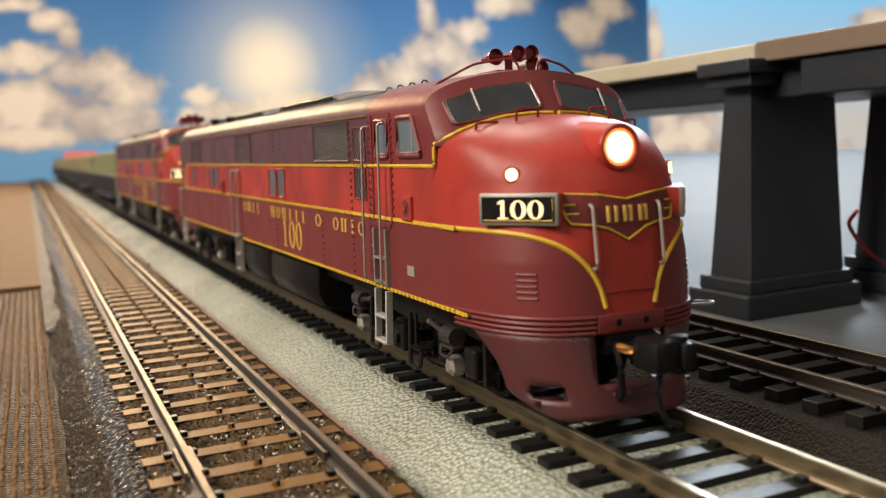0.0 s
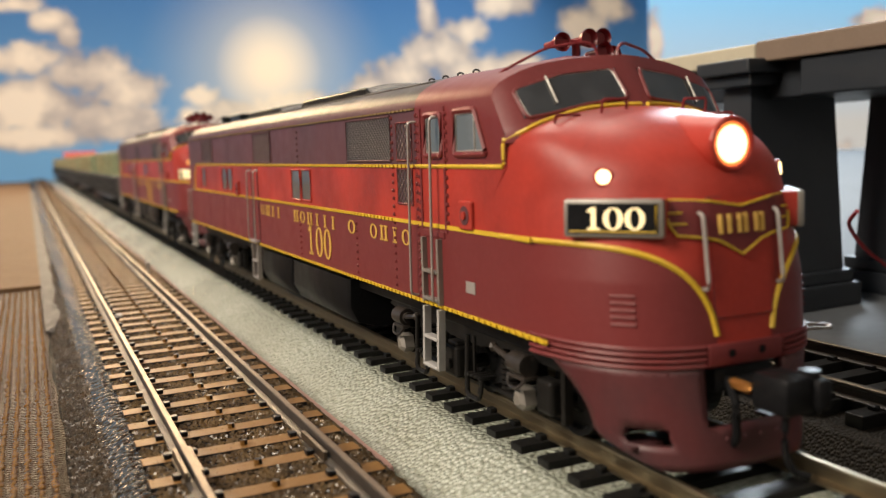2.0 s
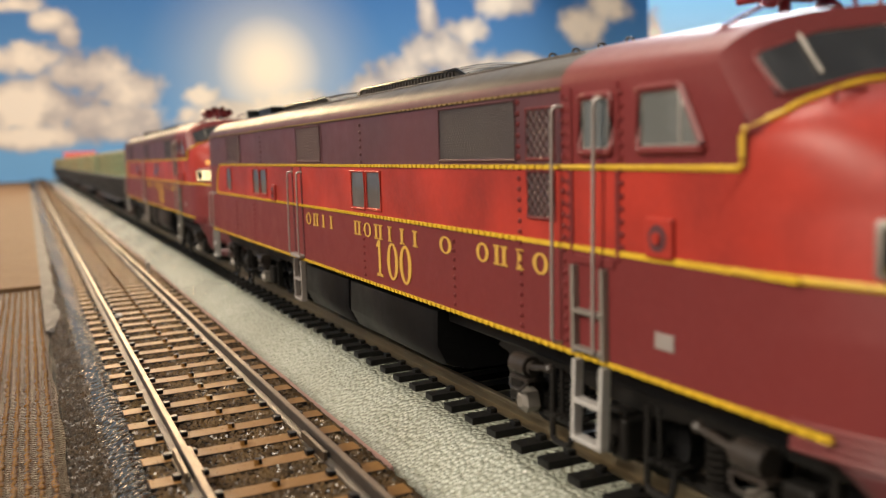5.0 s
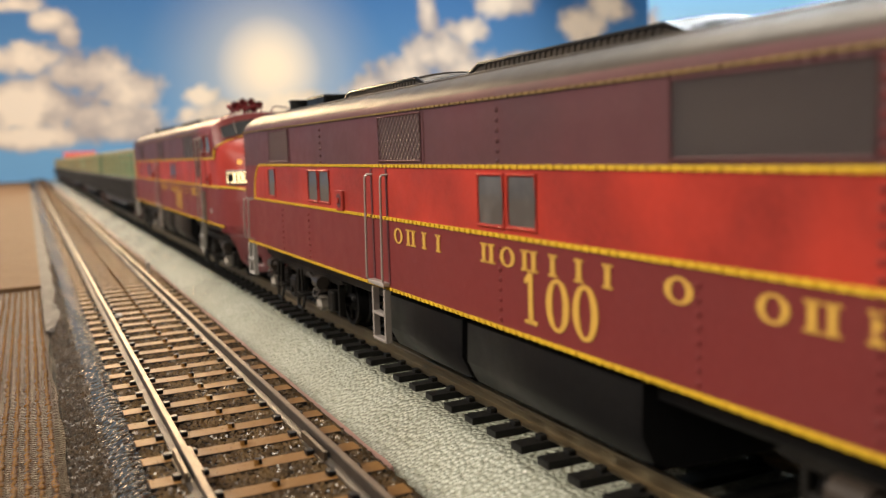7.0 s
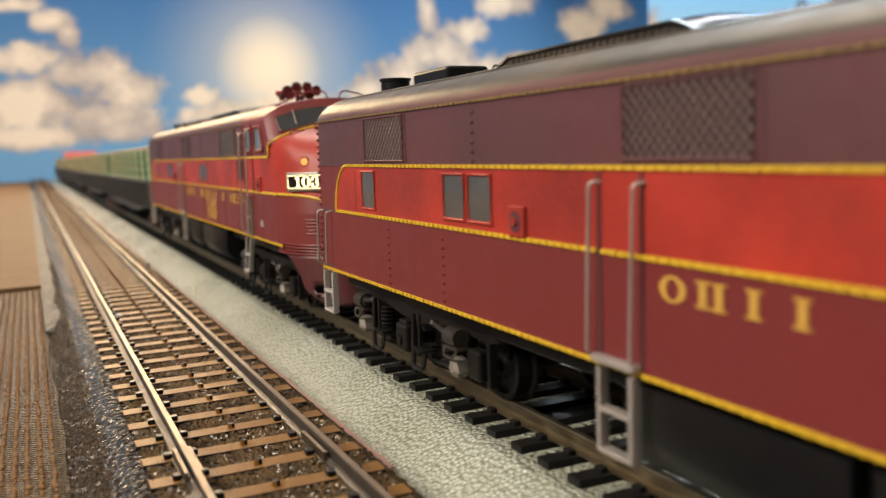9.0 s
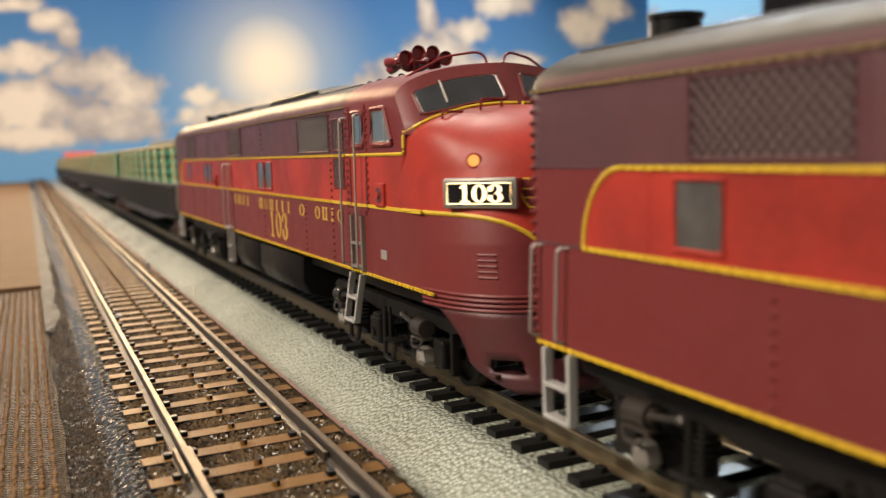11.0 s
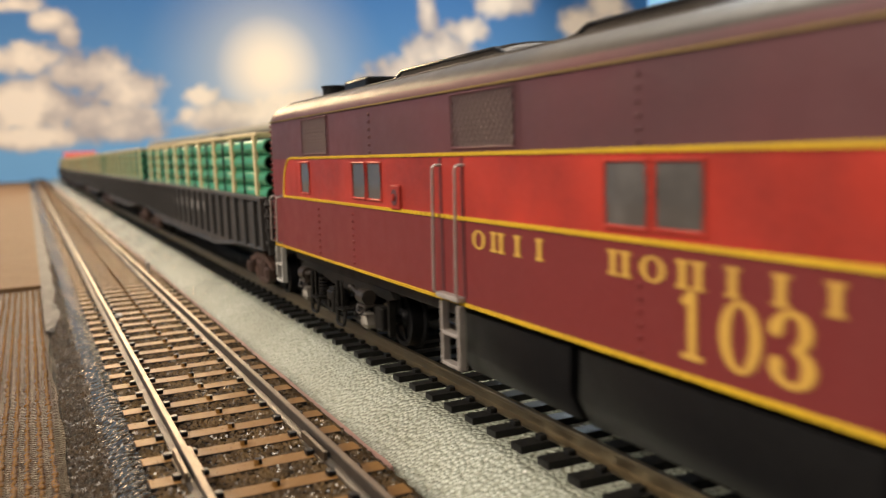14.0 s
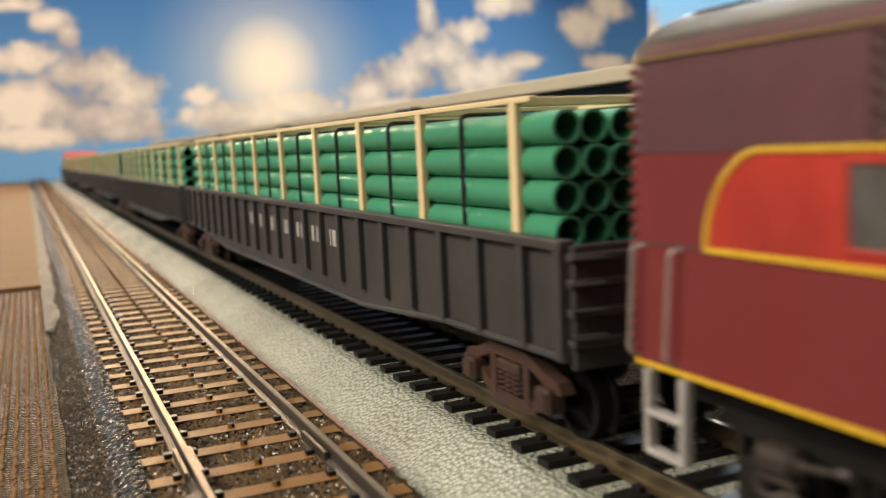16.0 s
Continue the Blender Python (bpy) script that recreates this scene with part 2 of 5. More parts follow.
def arc(pts, cut=1.2, n=3):
    """Rounds the corners of a polyline."""
    pts = [Vector(p) for p in pts]
    out = [pts[0]]
    for a, b, c in zip(pts, pts[1:], pts[2:]):
        k1, k2 = min(cut, (a - b).length / 2), min(cut, (c - b).length / 2)
        p, q = b + (a - b).normalized() * k1, b + (c - b).normalized() * k2
        for i in range(n + 1):
            u = i / n
            out.append(p * (1 - u) ** 2 + b * 2 * u * (1 - u) + q * u * u)
    return out + [pts[-1]]


def prism(bm, outline, x0, x1):
    """A flat shape in y, z, thick in x."""
    a = [bm.verts.new((x0, y, z)) for y, z in outline]
    b = [bm.verts.new((x1, y, z)) for y, z in outline]
    bm.faces.new(a)
    bm.faces.new(list(reversed(b)))
    for i in range(len(a)):
        j = (i + 1) % len(a)
        bm.faces.new((a[i], b[i], b[j], a[j]))
    return bm


def loft(bm, sections, close=False, caps=True, mat=None):
    rows = [[bm.verts.new(p) for p in s] for s in sections]
    n = len(rows[0])
    for i, (a, b) in enumerate(zip(rows, rows[1:])):
        for k in range(n if close else n - 1):
            j = (k + 1) % n
            f = bm.faces.new((a[k], a[j], b[j], b[k]))
            if mat:
                f.material_index = mat(f.calc_center_median())
    if caps:
        for r in (rows[0], rows[-1]):
            f = bm.faces.new(r)
            if mat:
                f.material_index = mat(f.calc_center_median())
    return rows


def thing(name, label, category, group="", kind="", at=(0, 0, 0)):
    ob = new(name)
    ob.empty_display_size = 0.01
    ob.location = Vector(at) * U
    return tagged(ob, label, category, group, kind)


# ---------------------------------------------------------------- room and layout
def slab(name, x0, x1, y0, y1, z0, z1, material, label, category):
    ob = part(name, box(bmesh.new(), x0, x1, y0, y1, z0, z1), material, None, label)
    return tagged(ob, label, category, kind="structure")


slab("floor", -3200, 5200, -2600, 3300, -1000, -950, BOARDTOP, "dark grey floor of the train room", "floor")
slab("ceiling", -3200, 5200, -2600, 3300, 1700, 1750, CEILP, "plain white painted ceiling", "ceiling")
slab("wall_south", -3200, 5200, -2650, -2600, -950, 1700, WALLP, "plain cream painted wall", "wall")
slab("wall_west", -3250, -3200, -2600, 3300, -950, 1700, WALLP, "plain cream painted wall", "wall")
slab("wall_east", 5200, 5250, -2600, 3300, -950, 1700, WALLP, "plain cream painted wall", "wall")
slab("wall_north", -3200, 5200, 3300, 3350, -950, 1700, WALLP, "plain cream painted wall behind the backdrop", "wall")
slab("ground", -420, 1500, -420, 2900, -40, -12, BOARDTOP, "dark grey painted layout board", "layout board")


def bed(name, prof, y0, y1, material, label):
    bm = bmesh.new()
    n = 60
    rnd = random.Random(len(name))
    secs = []
    for i in range(n + 1):
        y = y0 + (y1 - y0) * (i / n) ** 1.6
        secs.append([(x + rnd.uniform(-0.15, 0.15), y, z) for x, z in prof])
    loft(bm, secs)
    return tagged(part(name, bm, material), label, "roadbed", kind="structure")


bed("roadbed_main", [(-27.5, -12), (-26.8, -9.2), (-16.6, -3.7), (-15.8, -3.5), (15.8, -3.5), (16.6, -3.7), (26, -9.5), (27, -12)], -300, 2600, GREYBED, "pale grey-green cast roadbed with a pebbled sloping shoulder")
bed("roadbed_siding", [(-71, -12), (-69, -6.4), (-62.5, -3.6), (-33.5, -3.6), (-29.5, -6.2), (-28.6, -12)], -300, 2600, BROWNBED, "dark brown ballast roadbed with glinting grains")
bed("roadbed_shoulder", [(-75, -12), (-74.5, -7), (-68.5, -5.6), (-60.6, -3.85), (-60.2, -12)], -300, 2600, DARKBED, "black glossy roadbed shoulder")
bed("roadbed_far", [(24, -12), (29.5, -5.0), (31, -4.4), (63, -4.4), (69, -9.5), (72, -12)], -300, 2600, DARKBED, "black glossy roadbed with a pebbled shoulder")
bed("foam_edge", [(-28.55, -12), (-28.3, -8.2), (-26.9, -8.0), (-26.7, -12)], 120, 2600, PINKF, "thin strip of pink foam board")


# ---------------------------------------------------------------- track
def rail_profile(r):
    return [(-1.15, -2.45), (1.15, -2.45), (1.15, -2.15), (0.25, -1.85), (0.25, -0.75), (0.5, -0.55), (0.5, -0.12), (0.38, 0), (-0.38, 0), (-0.5, -0.12), (-0.5, -0.55), (-0.25, -0.75), (-0.25, -1.85), (-1.15, -2.15)]


def rail_mesh(x, y0, y1):
    bm = bmesh.new()
    prof = rail_profile(1)
    loft(bm, [[(x + a, y, b) for a, b in prof] for y in (y0, y1)], close=True, mat=lambda p: 0 if p.z > -0.2 else 1)
    return bm


def tie_mesh(half, width, brown, nails):
    bm = bmesh.new()
    box(bm, -half, half, -width / 2, width / 2, -4.6, -2.45, 0.12)
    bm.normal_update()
    # tops take the brown with its painted sheen, all other faces the black
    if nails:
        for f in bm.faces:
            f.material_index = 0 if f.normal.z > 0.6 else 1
    k = len(bm.faces)
    for s in (-1, 1):
        for t in (-1, 1):
            box(bm, s * 8.9 + t * 1.75 - 0.55, s * 8.9 + t * 1.75 + 0.55, -0.75, 0.75, -2.5, -1.75, 0.15)
    if nails:
        cyl(bm, (0, 0, -2.5), (0, 0, -1.75), 0.55, 8)
        bm.faces.ensure_lookup_table()
        for f in bm.faces[k:]:
            f.material_index = 1
    return bm


def track(name, label, x, z, rail, tie_mats, pitch, phase, half, width, nails, y1=2500):
    root = thing(name, label, "railway track", kind="structure", at=(x, 0, z))
    root["parts_of"] = "track"
    for s in (-1, 1):
        part("rail", rail_mesh(s * 8.9, -280, y1), [rail, RAILSIDE if rail is RAILM else rail], root, "bright metal rail")
    first = None
    k0 = int((-60 - phase) / pitch)
    rnd = random.Random(len(name))
    for k in range(k0, k0 + 292):
        y = phase + k * pitch
        if first is None:
            first = part("tie", tie_mesh(half, width, True, nails), tie_mats, root)
            first.location = (0, y * U, 0)
            o = first
        else:
            o = again(first, root, 0, y, 0)
        o.location.x += rnd.uniform(-0.15, 0.15) * U
        o.rotation_euler = (0, 0, radians(rnd.uniform(-0.6, 0.6)))
    return root


main_track = track("track_main", "model railway track with black plastic ties and bronze-toned rails", 0, 0, RAILBRASS, [TIEBLACK], 7.322, 97.7, 14.7, 3.0, False)
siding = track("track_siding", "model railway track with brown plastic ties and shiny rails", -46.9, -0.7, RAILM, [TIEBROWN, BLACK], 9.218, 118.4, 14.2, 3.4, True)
far_track = track("track_far", "model railway track with black plastic ties on a black roadbed", 46.9, 0, RAILM, [TIEBLACK], 7.9, 98.0, 14.7, 3.2, False)


def joiner(root, x, y):
    bm = bmesh.new()
    box(bm, x - 1.5, x + 1.5, y - 5.5, y + 5.5, -2.5, -2.2, 0.08)
    for s in (-1, 1):
        box(bm, x + s * 0.95 - 0.3, x + s * 0.95 + 0.3, y - 5.5, y + 5.5, -2.4, -0.85, 0.1)
    part("rail_joiner", bm, RAILM, root, "folded metal rail joiner")


joiner(siding, -8.9, 121)
joiner(siding, 8.9, 119)


# ---------------------------------------------------------------- mat beside the siding
def mat_sheet():
    bm = bmesh.new()
    secs = []
    for i in range(70):
        y = -200 + 540 * i / 69
        e = 0.35 * math.sin(y * 0.05) + 0.2 * math.sin(y * 0.21)
        secs.append([(-400, y, -12), (-400, y, -5.2), (-72 + e, y, -5.2), (-70.6 + e, y, -5.6), (-70.2 + e, y, -12)])
    loft(bm, secs)
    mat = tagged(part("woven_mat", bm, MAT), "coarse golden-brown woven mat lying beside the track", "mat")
    # the raised threads, row by row
    rnd = np.random.RandomState(3)
    base = bmesh.new()
    bmesh.ops.create_icosphere(base, subdivisions=1, radius=1)
    bv = np.array([v.co[:] for v in base.verts])
    bf = np.array([[v.index for v in f.verts] for f in base.faces])
    base.free()
    vs, fs, k = [], [], 0
    for c in range(38):
        for y in np.arange(88, 338, 1.05):
            x = -72.2 - c * 1.72 + rnd.uniform(-0.14, 0.14)
            s = np.array([0.5, 0.42, 0.42]) * rnd.uniform(0.6, 1.2)
            vs.append(bv * s + np.array([x, y + (c % 2) * 0.5 + rnd.uniform(-0.2, 0.2), -5.2 + rnd.uniform(-0.1, 0.1)]))
            fs.append(bf + k)
            k += len(bv)
    stuff("mat_thread", vs, fs, BEAD, mat, False)
    # far half of the same mat, a plain sheet painted as if better lit
    bm = bmesh.new()
    box(bm, -400, -70.8, 352, 2400, -12, -5.0, 0.4)
    tagged(part("cork_sheet", bm, MAT_FAR_LIT), "far half of the mat, its brighter light put into the orange-tan colour", "cork sheet")


def stuff(name, vs, fs, material, parent, smooth=True):
    me = bpy.data.meshes.new(name)
    me.from_pydata((np.concatenate(vs) * U).tolist(), [], np.concatenate(fs).tolist())
    me.materials.append(material)
    if smooth:
        me.polygons.foreach_set("use_smooth", [True] * len(me.polygons))
    ob = new(name, me)
    ob.parent = parent
    return tagged(ob, kind="stuff")


def grains(name, x0, x1, y0, y1, height, n, size, material, label, seed):
    """Loose angular grains over a strip; height gives the bed's surface at x."""
    rnd = np.random.RandomState(seed)
    oct_v = np.array([(1, 0, 0), (0, 1, 0), (-1, 0, 0), (0, -1, 0), (0, 0, 1), (0, 0, -1)], float)
    oct_f = np.array([(0, 1, 4), (1, 2, 4), (2, 3, 4), (3, 0, 4), (1, 0, 5), (2, 1, 5), (3, 2, 5), (0, 3, 5)])
    vs, fs = [], []
    for k in range(n):
        a = rnd.uniform(0, 6.28)
        y = y0 + (y1 - y0) * rnd.uniform() ** 1.4
        x = rnd.uniform(x0, x1)
        s = size * rnd.uniform(0.6, 1.5)
        v = (oct_v + rnd.uniform(-0.3, 0.3, (6, 3))) * np.array([1, 1.1, 0.7]) * s
        v = np.c_[v[:, 0] * math.cos(a) - v[:, 1] * math.sin(a), v[:, 0] * math.sin(a) + v[:, 1] * math.cos(a), v[:, 2]]
        vs.append(v + np.array([x, y, height(x)]))
        fs.append(oct_f + 6 * k)
    ob = stuff(name, vs, fs, material, None, False)
    return tagged(ob, label, "ballast")


def tape_strip():
    bm = bmesh.new()
    secs = []
    rnd = random.Random(5)
    for i in range(60):
        y = 252 + 1400 * (i / 59) ** 1.5
        w = 4.6 * min(1, (y - 240) / 40) + 0.4 * math.sin(i * 1.7) + rnd.uniform(-0.2, 0.2)
        if 300 < y < 330:
            w -= 1.4
        secs.append([(-71.2, y, -5.15), (-71.2, y, -4.7), (-71.2 + w * 0.5, y, -4.75 + 0.35 * math.sin(i * 2.3)), (-71.2 + w, y, -5.2), (-71.2 + w, y, -5.7)])
    loft(bm, secs)
    tagged(part("tape_strip", bm, TAPE), "crumpled grey cloth tape along the mat edge", "tape")


mat_sheet()
tape_strip()
STONE = paint("brown_ballast_grain", (0.10, 0.062, 0.026), (0.02, 0.014, 0.008), 0.2, big=4, amount=0.9, relief=0, spec=0.35)
COAL = paint("black_ballast_grain", (0.060, 0.040, 0.022), (0.017, 0.012, 0.008), 0.3, big=4, amount=0.9, relief=0, spec=0.28)
grains("brown_ballast", -60.5, -30.5, 85, 480, lambda x: -3.5 if x < -33.5 else -3.5 - (x + 33.5) * 0.62, 36000, 0.36, STONE, "loose brown ballast grains between the ties", 1)
grains("black_ballast", -70.0, -60.8, 85, 420, lambda x: -5.8 + (x + 69.5) * 0.215, 15000, 0.30, COAL, "loose black ballast grains on the shoulder", 2)


def track_litter():
    bm = bmesh.new()
    cyl(bm, (-37.2, 322, -5), (-37.2, 322, 2.2), 0.5, 10)
    ball(bm, (-37.2, 322, 2.4), 0.8, 8)
    tagged(part("track_pin", bm, SILVER, None, "", True), "small round-headed metal pin beside the rail", "pin")
    bm = bmesh.new()
    bmesh.ops.create_icosphere(bm, subdivisions=2, radius=0.8, matrix=Matrix.Translation((-53.4, 251, -2.6)) @ Matrix.Diagonal((1.3, 1.6, 0.6, 1)))
    tagged(part("paint_chip", bm, PALE, None, "", True), "pale chip lying on the ties", "chip")


track_litter()


# ---------------------------------------------------------------- backdrop
def sky_print(name, deep, pale, clouds, sun, strength):
    """A printed sky: blue ground, noise-edged clouds, a warm sun glow."""
    k = Net(name)
    c = k.n("ShaderNodeTexCoord")
    s = k.n("ShaderNodeSeparateXYZ")
    k.l(c.outputs["Object"], s.inputs[0])
    co = k.coord(1.0)
    n1 = k.math("SUBTRACT", k.noise(co, 8.0, 8, 0.6), 0.5)
    n2 = k.math("SUBTRACT", k.noise(co, 26.0, 5, 0.6), 0.5)
    x, z = s.outputs[0], s.outputs[2]
    cover = None
    for cx, cz, rx, rz in clouds:
        dx = k.math("DIVIDE", k.math("SUBTRACT", x, cx), rx)
        dz = k.math("DIVIDE", k.math("SUBTRACT", z, cz), rz)
        d = k.math("SUBTRACT", 1.0, k.math("SQRT", k.math("ADD", k.math("MULTIPLY", dx, dx), k.math("MULTIPLY", dz, dz))))
        cover = d if cover is None else k.math("MAXIMUM", cover, d)
    dens = k.math("ADD", k.math("ADD", cover, k.math("MULTIPLY", n1, 2.2)), k.math("MULTIPLY", n2, 1.1))
    mask = k.ramp(dens, -0.26, 0.18)
    blue = k.mix(k.ramp(z, 0.05, 0.5), pale, deep)
    shade = k.mix(k.ramp(k.math("ADD", k.noise(co, 7.0, 6), k.math("MULTIPLY", dens, 0.25)), 0.40, 0.72), (0.32, 0.27, 0.26), (0.76, 0.62, 0.485))
    col = k.mix(mask, blue, shade)
    if sun:
        dx = k.math("DIVIDE", k.math("SUBTRACT", x, sun[0]), sun[2])
        dz = k.math("DIVIDE", k.math("SUBTRACT", z, sun[1]), sun[2])
        r = k.math("SQRT", k.math("ADD", k.math("MULTIPLY", dx, dx), k.math("MULTIPLY", dz, dz)))
        halo = k.math("POWER", k.math("SUBTRACT", 1.0, k.math("MULTIPLY", r, 0.33), True), 1.7, True)
        core = k.ramp(k.math("MULTIPLY", r, -1.0), -1.25, -0.2)
        col = k.mix(k.math("MULTIPLY", halo, 0.72), col, (0.86, 0.72, 0.50))
        col = k.mix(core, col, (0.90, 0.72, 0.52))
    k.l(col, k.b.inputs["Base Color"])
    # The print also emits its own colours, in place of room light on it.
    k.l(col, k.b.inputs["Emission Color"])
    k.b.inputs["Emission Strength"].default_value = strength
    k.b.inputs["Roughness"].default_value = 0.7
    return k.m


CLOUDS = ((-0.059, 0.425, 0.061, 0.022), (0.013, 0.391, 0.059, 0.03), (0.054, 0.358, 0.026, 0.034), (-0.058, 0.297, 0.096, 0.039), (0.083, 0.262, 0.101, 0.051), (0.195, 0.207, 0.093, 0.049),
          (-0.043, 0.177, 0.142, 0.061), (0.141, 0.136, 0.152, 0.055), (-0.063, 0.101, 0.154, 0.031), (0.368, 0.194, 0.048, 0.03), (0.478, 0.141, 0.186, 0.043), (0.647, 0.156, 0.131, 0.041))
CLOUDS_EAST = ((0.852, 0.2, 0.073, 0.049), (0.961, 0.242, 0.108, 0.059), (1.093, 0.312, 0.108, 0.063), (1.171, 0.37, 0.069, 0.04), (1.214, 0.244, 0.14, 0.061), (1.358, 0.281, 0.073, 0.026), (0.929, 0.159, 0.17, 0.026),
               (1.047, 0.421, 0.031, 0.069), (1.311, 0.456, 0.103, 0.037), (1.599, 0.401, 0.086, 0.061), (1.681, 0.456, 0.079, 0.047), (1.689, 0.276, 0.1, 0.027))
CLOUDS2 = ((1.868, 0.343, 0.033, 0.083), (1.965, 0.01, 0.173, 0.115), (2.266, -0.103, 0.445, 0.121), (2.946, 0.421, 0.155, 0.053))
SUNSPOT = (0.562, 0.267, 0.121)
SKY1 = sky_print("self_lit_printed_sky_sheet", (0.022, 0.11, 0.29), (0.13, 0.30, 0.50), CLOUDS + CLOUDS_EAST, SUNSPOT, 0.20)
SKY2 = sky_print("self_lit_printed_pale_sky_sheet", (0.25, 0.55, 0.82), (0.56, 0.53, 0.49), CLOUDS2, None, 0.78)
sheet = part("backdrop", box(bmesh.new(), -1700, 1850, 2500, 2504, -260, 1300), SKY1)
tagged(sheet, "printed backdrop of blue sky, cream clouds and hazy sun", "backdrop", kind="structure")
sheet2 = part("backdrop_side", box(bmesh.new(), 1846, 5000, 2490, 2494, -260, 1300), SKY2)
tagged(sheet2, "paler blue printed sky backdrop sheet", "backdrop", kind="structure")


# ---------------------------------------------------------------- elevated line
def viaduct():
    root = thing("viaduct", "black and tan model railway viaduct on tall black piers", "bridge", at=(0, 0, 0))
    bm = bmesh.new()
    box(bm, 107, 196, -200, 172, 46.5, 56.0, 0.6)
    box(bm, 112, 192, 172, 1500, 46.5, 56.0, 0.6)
    part("girder", bm, BRIDGE, root, "black plastic girder")
    bm = bmesh.new()
    box(bm, 105.5, 198, 186, 1500, 56.0, 61.0, 0.5)
    part("deck_edge", bm, DECK, root, "tan painted deck edge")
    bm = bmesh.new()
    box(bm, 105.5, 198, -200, 185.7, 56.0, 61.5, 0.5)
    part("near_deck", bm, BROWN, root, "brown painted deck edge")
    first = None
    for y in (193, 420, 660, 900):
        for x in (103, 160):
            if first is None:
                def four(z, g):
                    return [(-g, -8 - g, z), (34 + g * 0.1, -8 - g, z), (34 + g * 0.1, 8 + g, z), (-g, 8 + g, z)]
                bm = bmesh.new()
                loft(bm, [four(-2, 0), four(52, -3.2)], close=True)
                first = part("pier", bm, BRIDGE, root, "tall tapered black pier")
                first.location = (x * U, y * U, 0)
                bm = bmesh.new()
                box(bm, -5, 37, -12, 12, -12, -5.5, 0.5)
                box(bm, -2.5, 36, -10, 10, -5.5, -2, 0.4)
                base = part("pier_base", bm, BRIDGE, root, "stepped black pier base")
                base.location = first.location
                bm = bmesh.new()
                box(bm, -1, 35.5, -9, 8, 50, 53.2, 0.4)
                box(bm, -3.5, 37, -11, 9, 53.2, 57, 0.5)
                cap = part("pier_cap", bm, BRIDGE, root, "black pier cap")
                cap.location = first.location
            else:
                for o in (first, base, cap):
                    again(o, root, x, y, 0)
    return root


viaduct()


def loose_wire():
    bm = bmesh.new()
    tube(bm, arc([(125, 170, 16), (129.6, 177, 12.2), (133, 178, 8.6), (138.4, 178, 3.4), (146, 178, -1.3), (160, 176, -11.6)], 3), 0.55, 8)
    tagged(part("loose_wire", bm, WIRE_RED, None, "", True), "thin dark red insulated wire hanging beside the pier", "wire")


loose_wire()


# Made-up hut shape for an unidentified red thing far down the line.
def hut():
    root = thing("far_red_stand_in", "made-up cream block with a red top, for an unidentified red thing", "hut", at=(45, 2330, -12))
    part("wall", box(bmesh.new(), -26, 30, -20, 20, 0, 62, 1), DECK, root)
    bm = bmesh.new()
    prism(bm, [(-26, 60), (26, 60), (20, 72), (-20, 72)], -36, 36)
    part("roof", bm, FAR_RED, root, "orange-red top block")


hut()


# ---------------------------------------------------------------- diesel locomotive
W = 17.9
SILL, MID, UPS, EAVE, TOP = 14.3, 26.3, 35.1, 43.9, 49.7
LEN = 266.5


def plan(z, side=0.0):
    """Half width, depth and squareness of the nose at height z; side: 0 at the front, 1 where it joins the cab."""
    q = max(0.0, min(1.0, (z - 29.0) / (13.6 - 3.0 * side ** 12)))
    p = 2.7 + 6.0 * side ** 12
    r = (1 - q ** p) ** (1 / p)
    return W * r, (27.5 - 0.09 * (z - 15)) * r, 3.0 - 0.65 * max(0.0, min(1.0, (z - 22) / 10))


def nose_at(z, a, out=0.0):
    """A point of the nose: a from -90 (near side) over 0 (front) to 90."""
    s, c = math.sin(radians(a)), math.cos(radians(a))
    w, d, e = plan(z, abs(s))
    e = 2 / e
    x = (w + out) * math.copysign(abs(s) ** e, s)
    return Vector((x, 28.0 - (d + out) * abs(c) ** e, z))


def nose_meets_cab(a):
    """Where the nose runs into the windshield's plane."""
    lo, hi = 30.0, 42.58
    for _ in range(30):
        z = (lo + hi) / 2
        p = nose_at(z, a)
        if p.y < front_y(abs(p.x), z):
            lo = z
        else:
            hi = z
    return nose_at(lo, a)


def nose_x(z, x, out=0.0):
    """A point of the nose's front at height z and x from the middle line."""
    w, d, e = plan(z)
    k = min(0.9999, abs(x) / w)
    return Vector((x, 28.0 - (d + out) * (1 - k ** e) ** (1 / e), z))


def curve_z(x):
    """The yellow line that sweeps down the nose."""
    k = min(1.0, max(0.0, (W - abs(x)) / 14.0))
    return 14.6 + (MID - 14.6) * math.sqrt(max(0.0, 1 - k ** 2.3))


def front_y(x, z):
    return 18.9 + (z - 42.5) * 0.70 + abs(x) * 0.27 + 0.12 * max(0.0, abs(x) - 14) ** 2


def roof_pts(n=18, e=0.9, k=1.0):
    """The roof arch; e sets how round its shoulders are, k its rise."""
    out = []
    for i in range(n + 1):
        p = math.pi * i / n
        c, s = math.cos(p), math.sin(p)
        out.append((-W * math.copysign(abs(c) ** e, c), EAVE + (TOP - EAVE) * k * abs(s) ** e))
    return out


def strip(root, y0, y1, z, h, out=0.14, mat=None, x=-1, beads=True, name="stripe"):
    bm = bmesh.new()
    s = x
    box(bm, s * (W - 0.1), s * (W + out), y0, y1, z - h / 2, z + h / 2)
    if beads:
        y = y0 + 0.8
        while y < y1:
            bmesh.ops.create_cube(bm, size=1, matrix=Matrix.Translation((s * (W + out), y, z)) @ Matrix.Diagonal((0.45, 0.8, h * 0.85, 1)))
            y += 1.7
    return part(name, bm, mat or YELLOW, root, "thin yellow stripe")


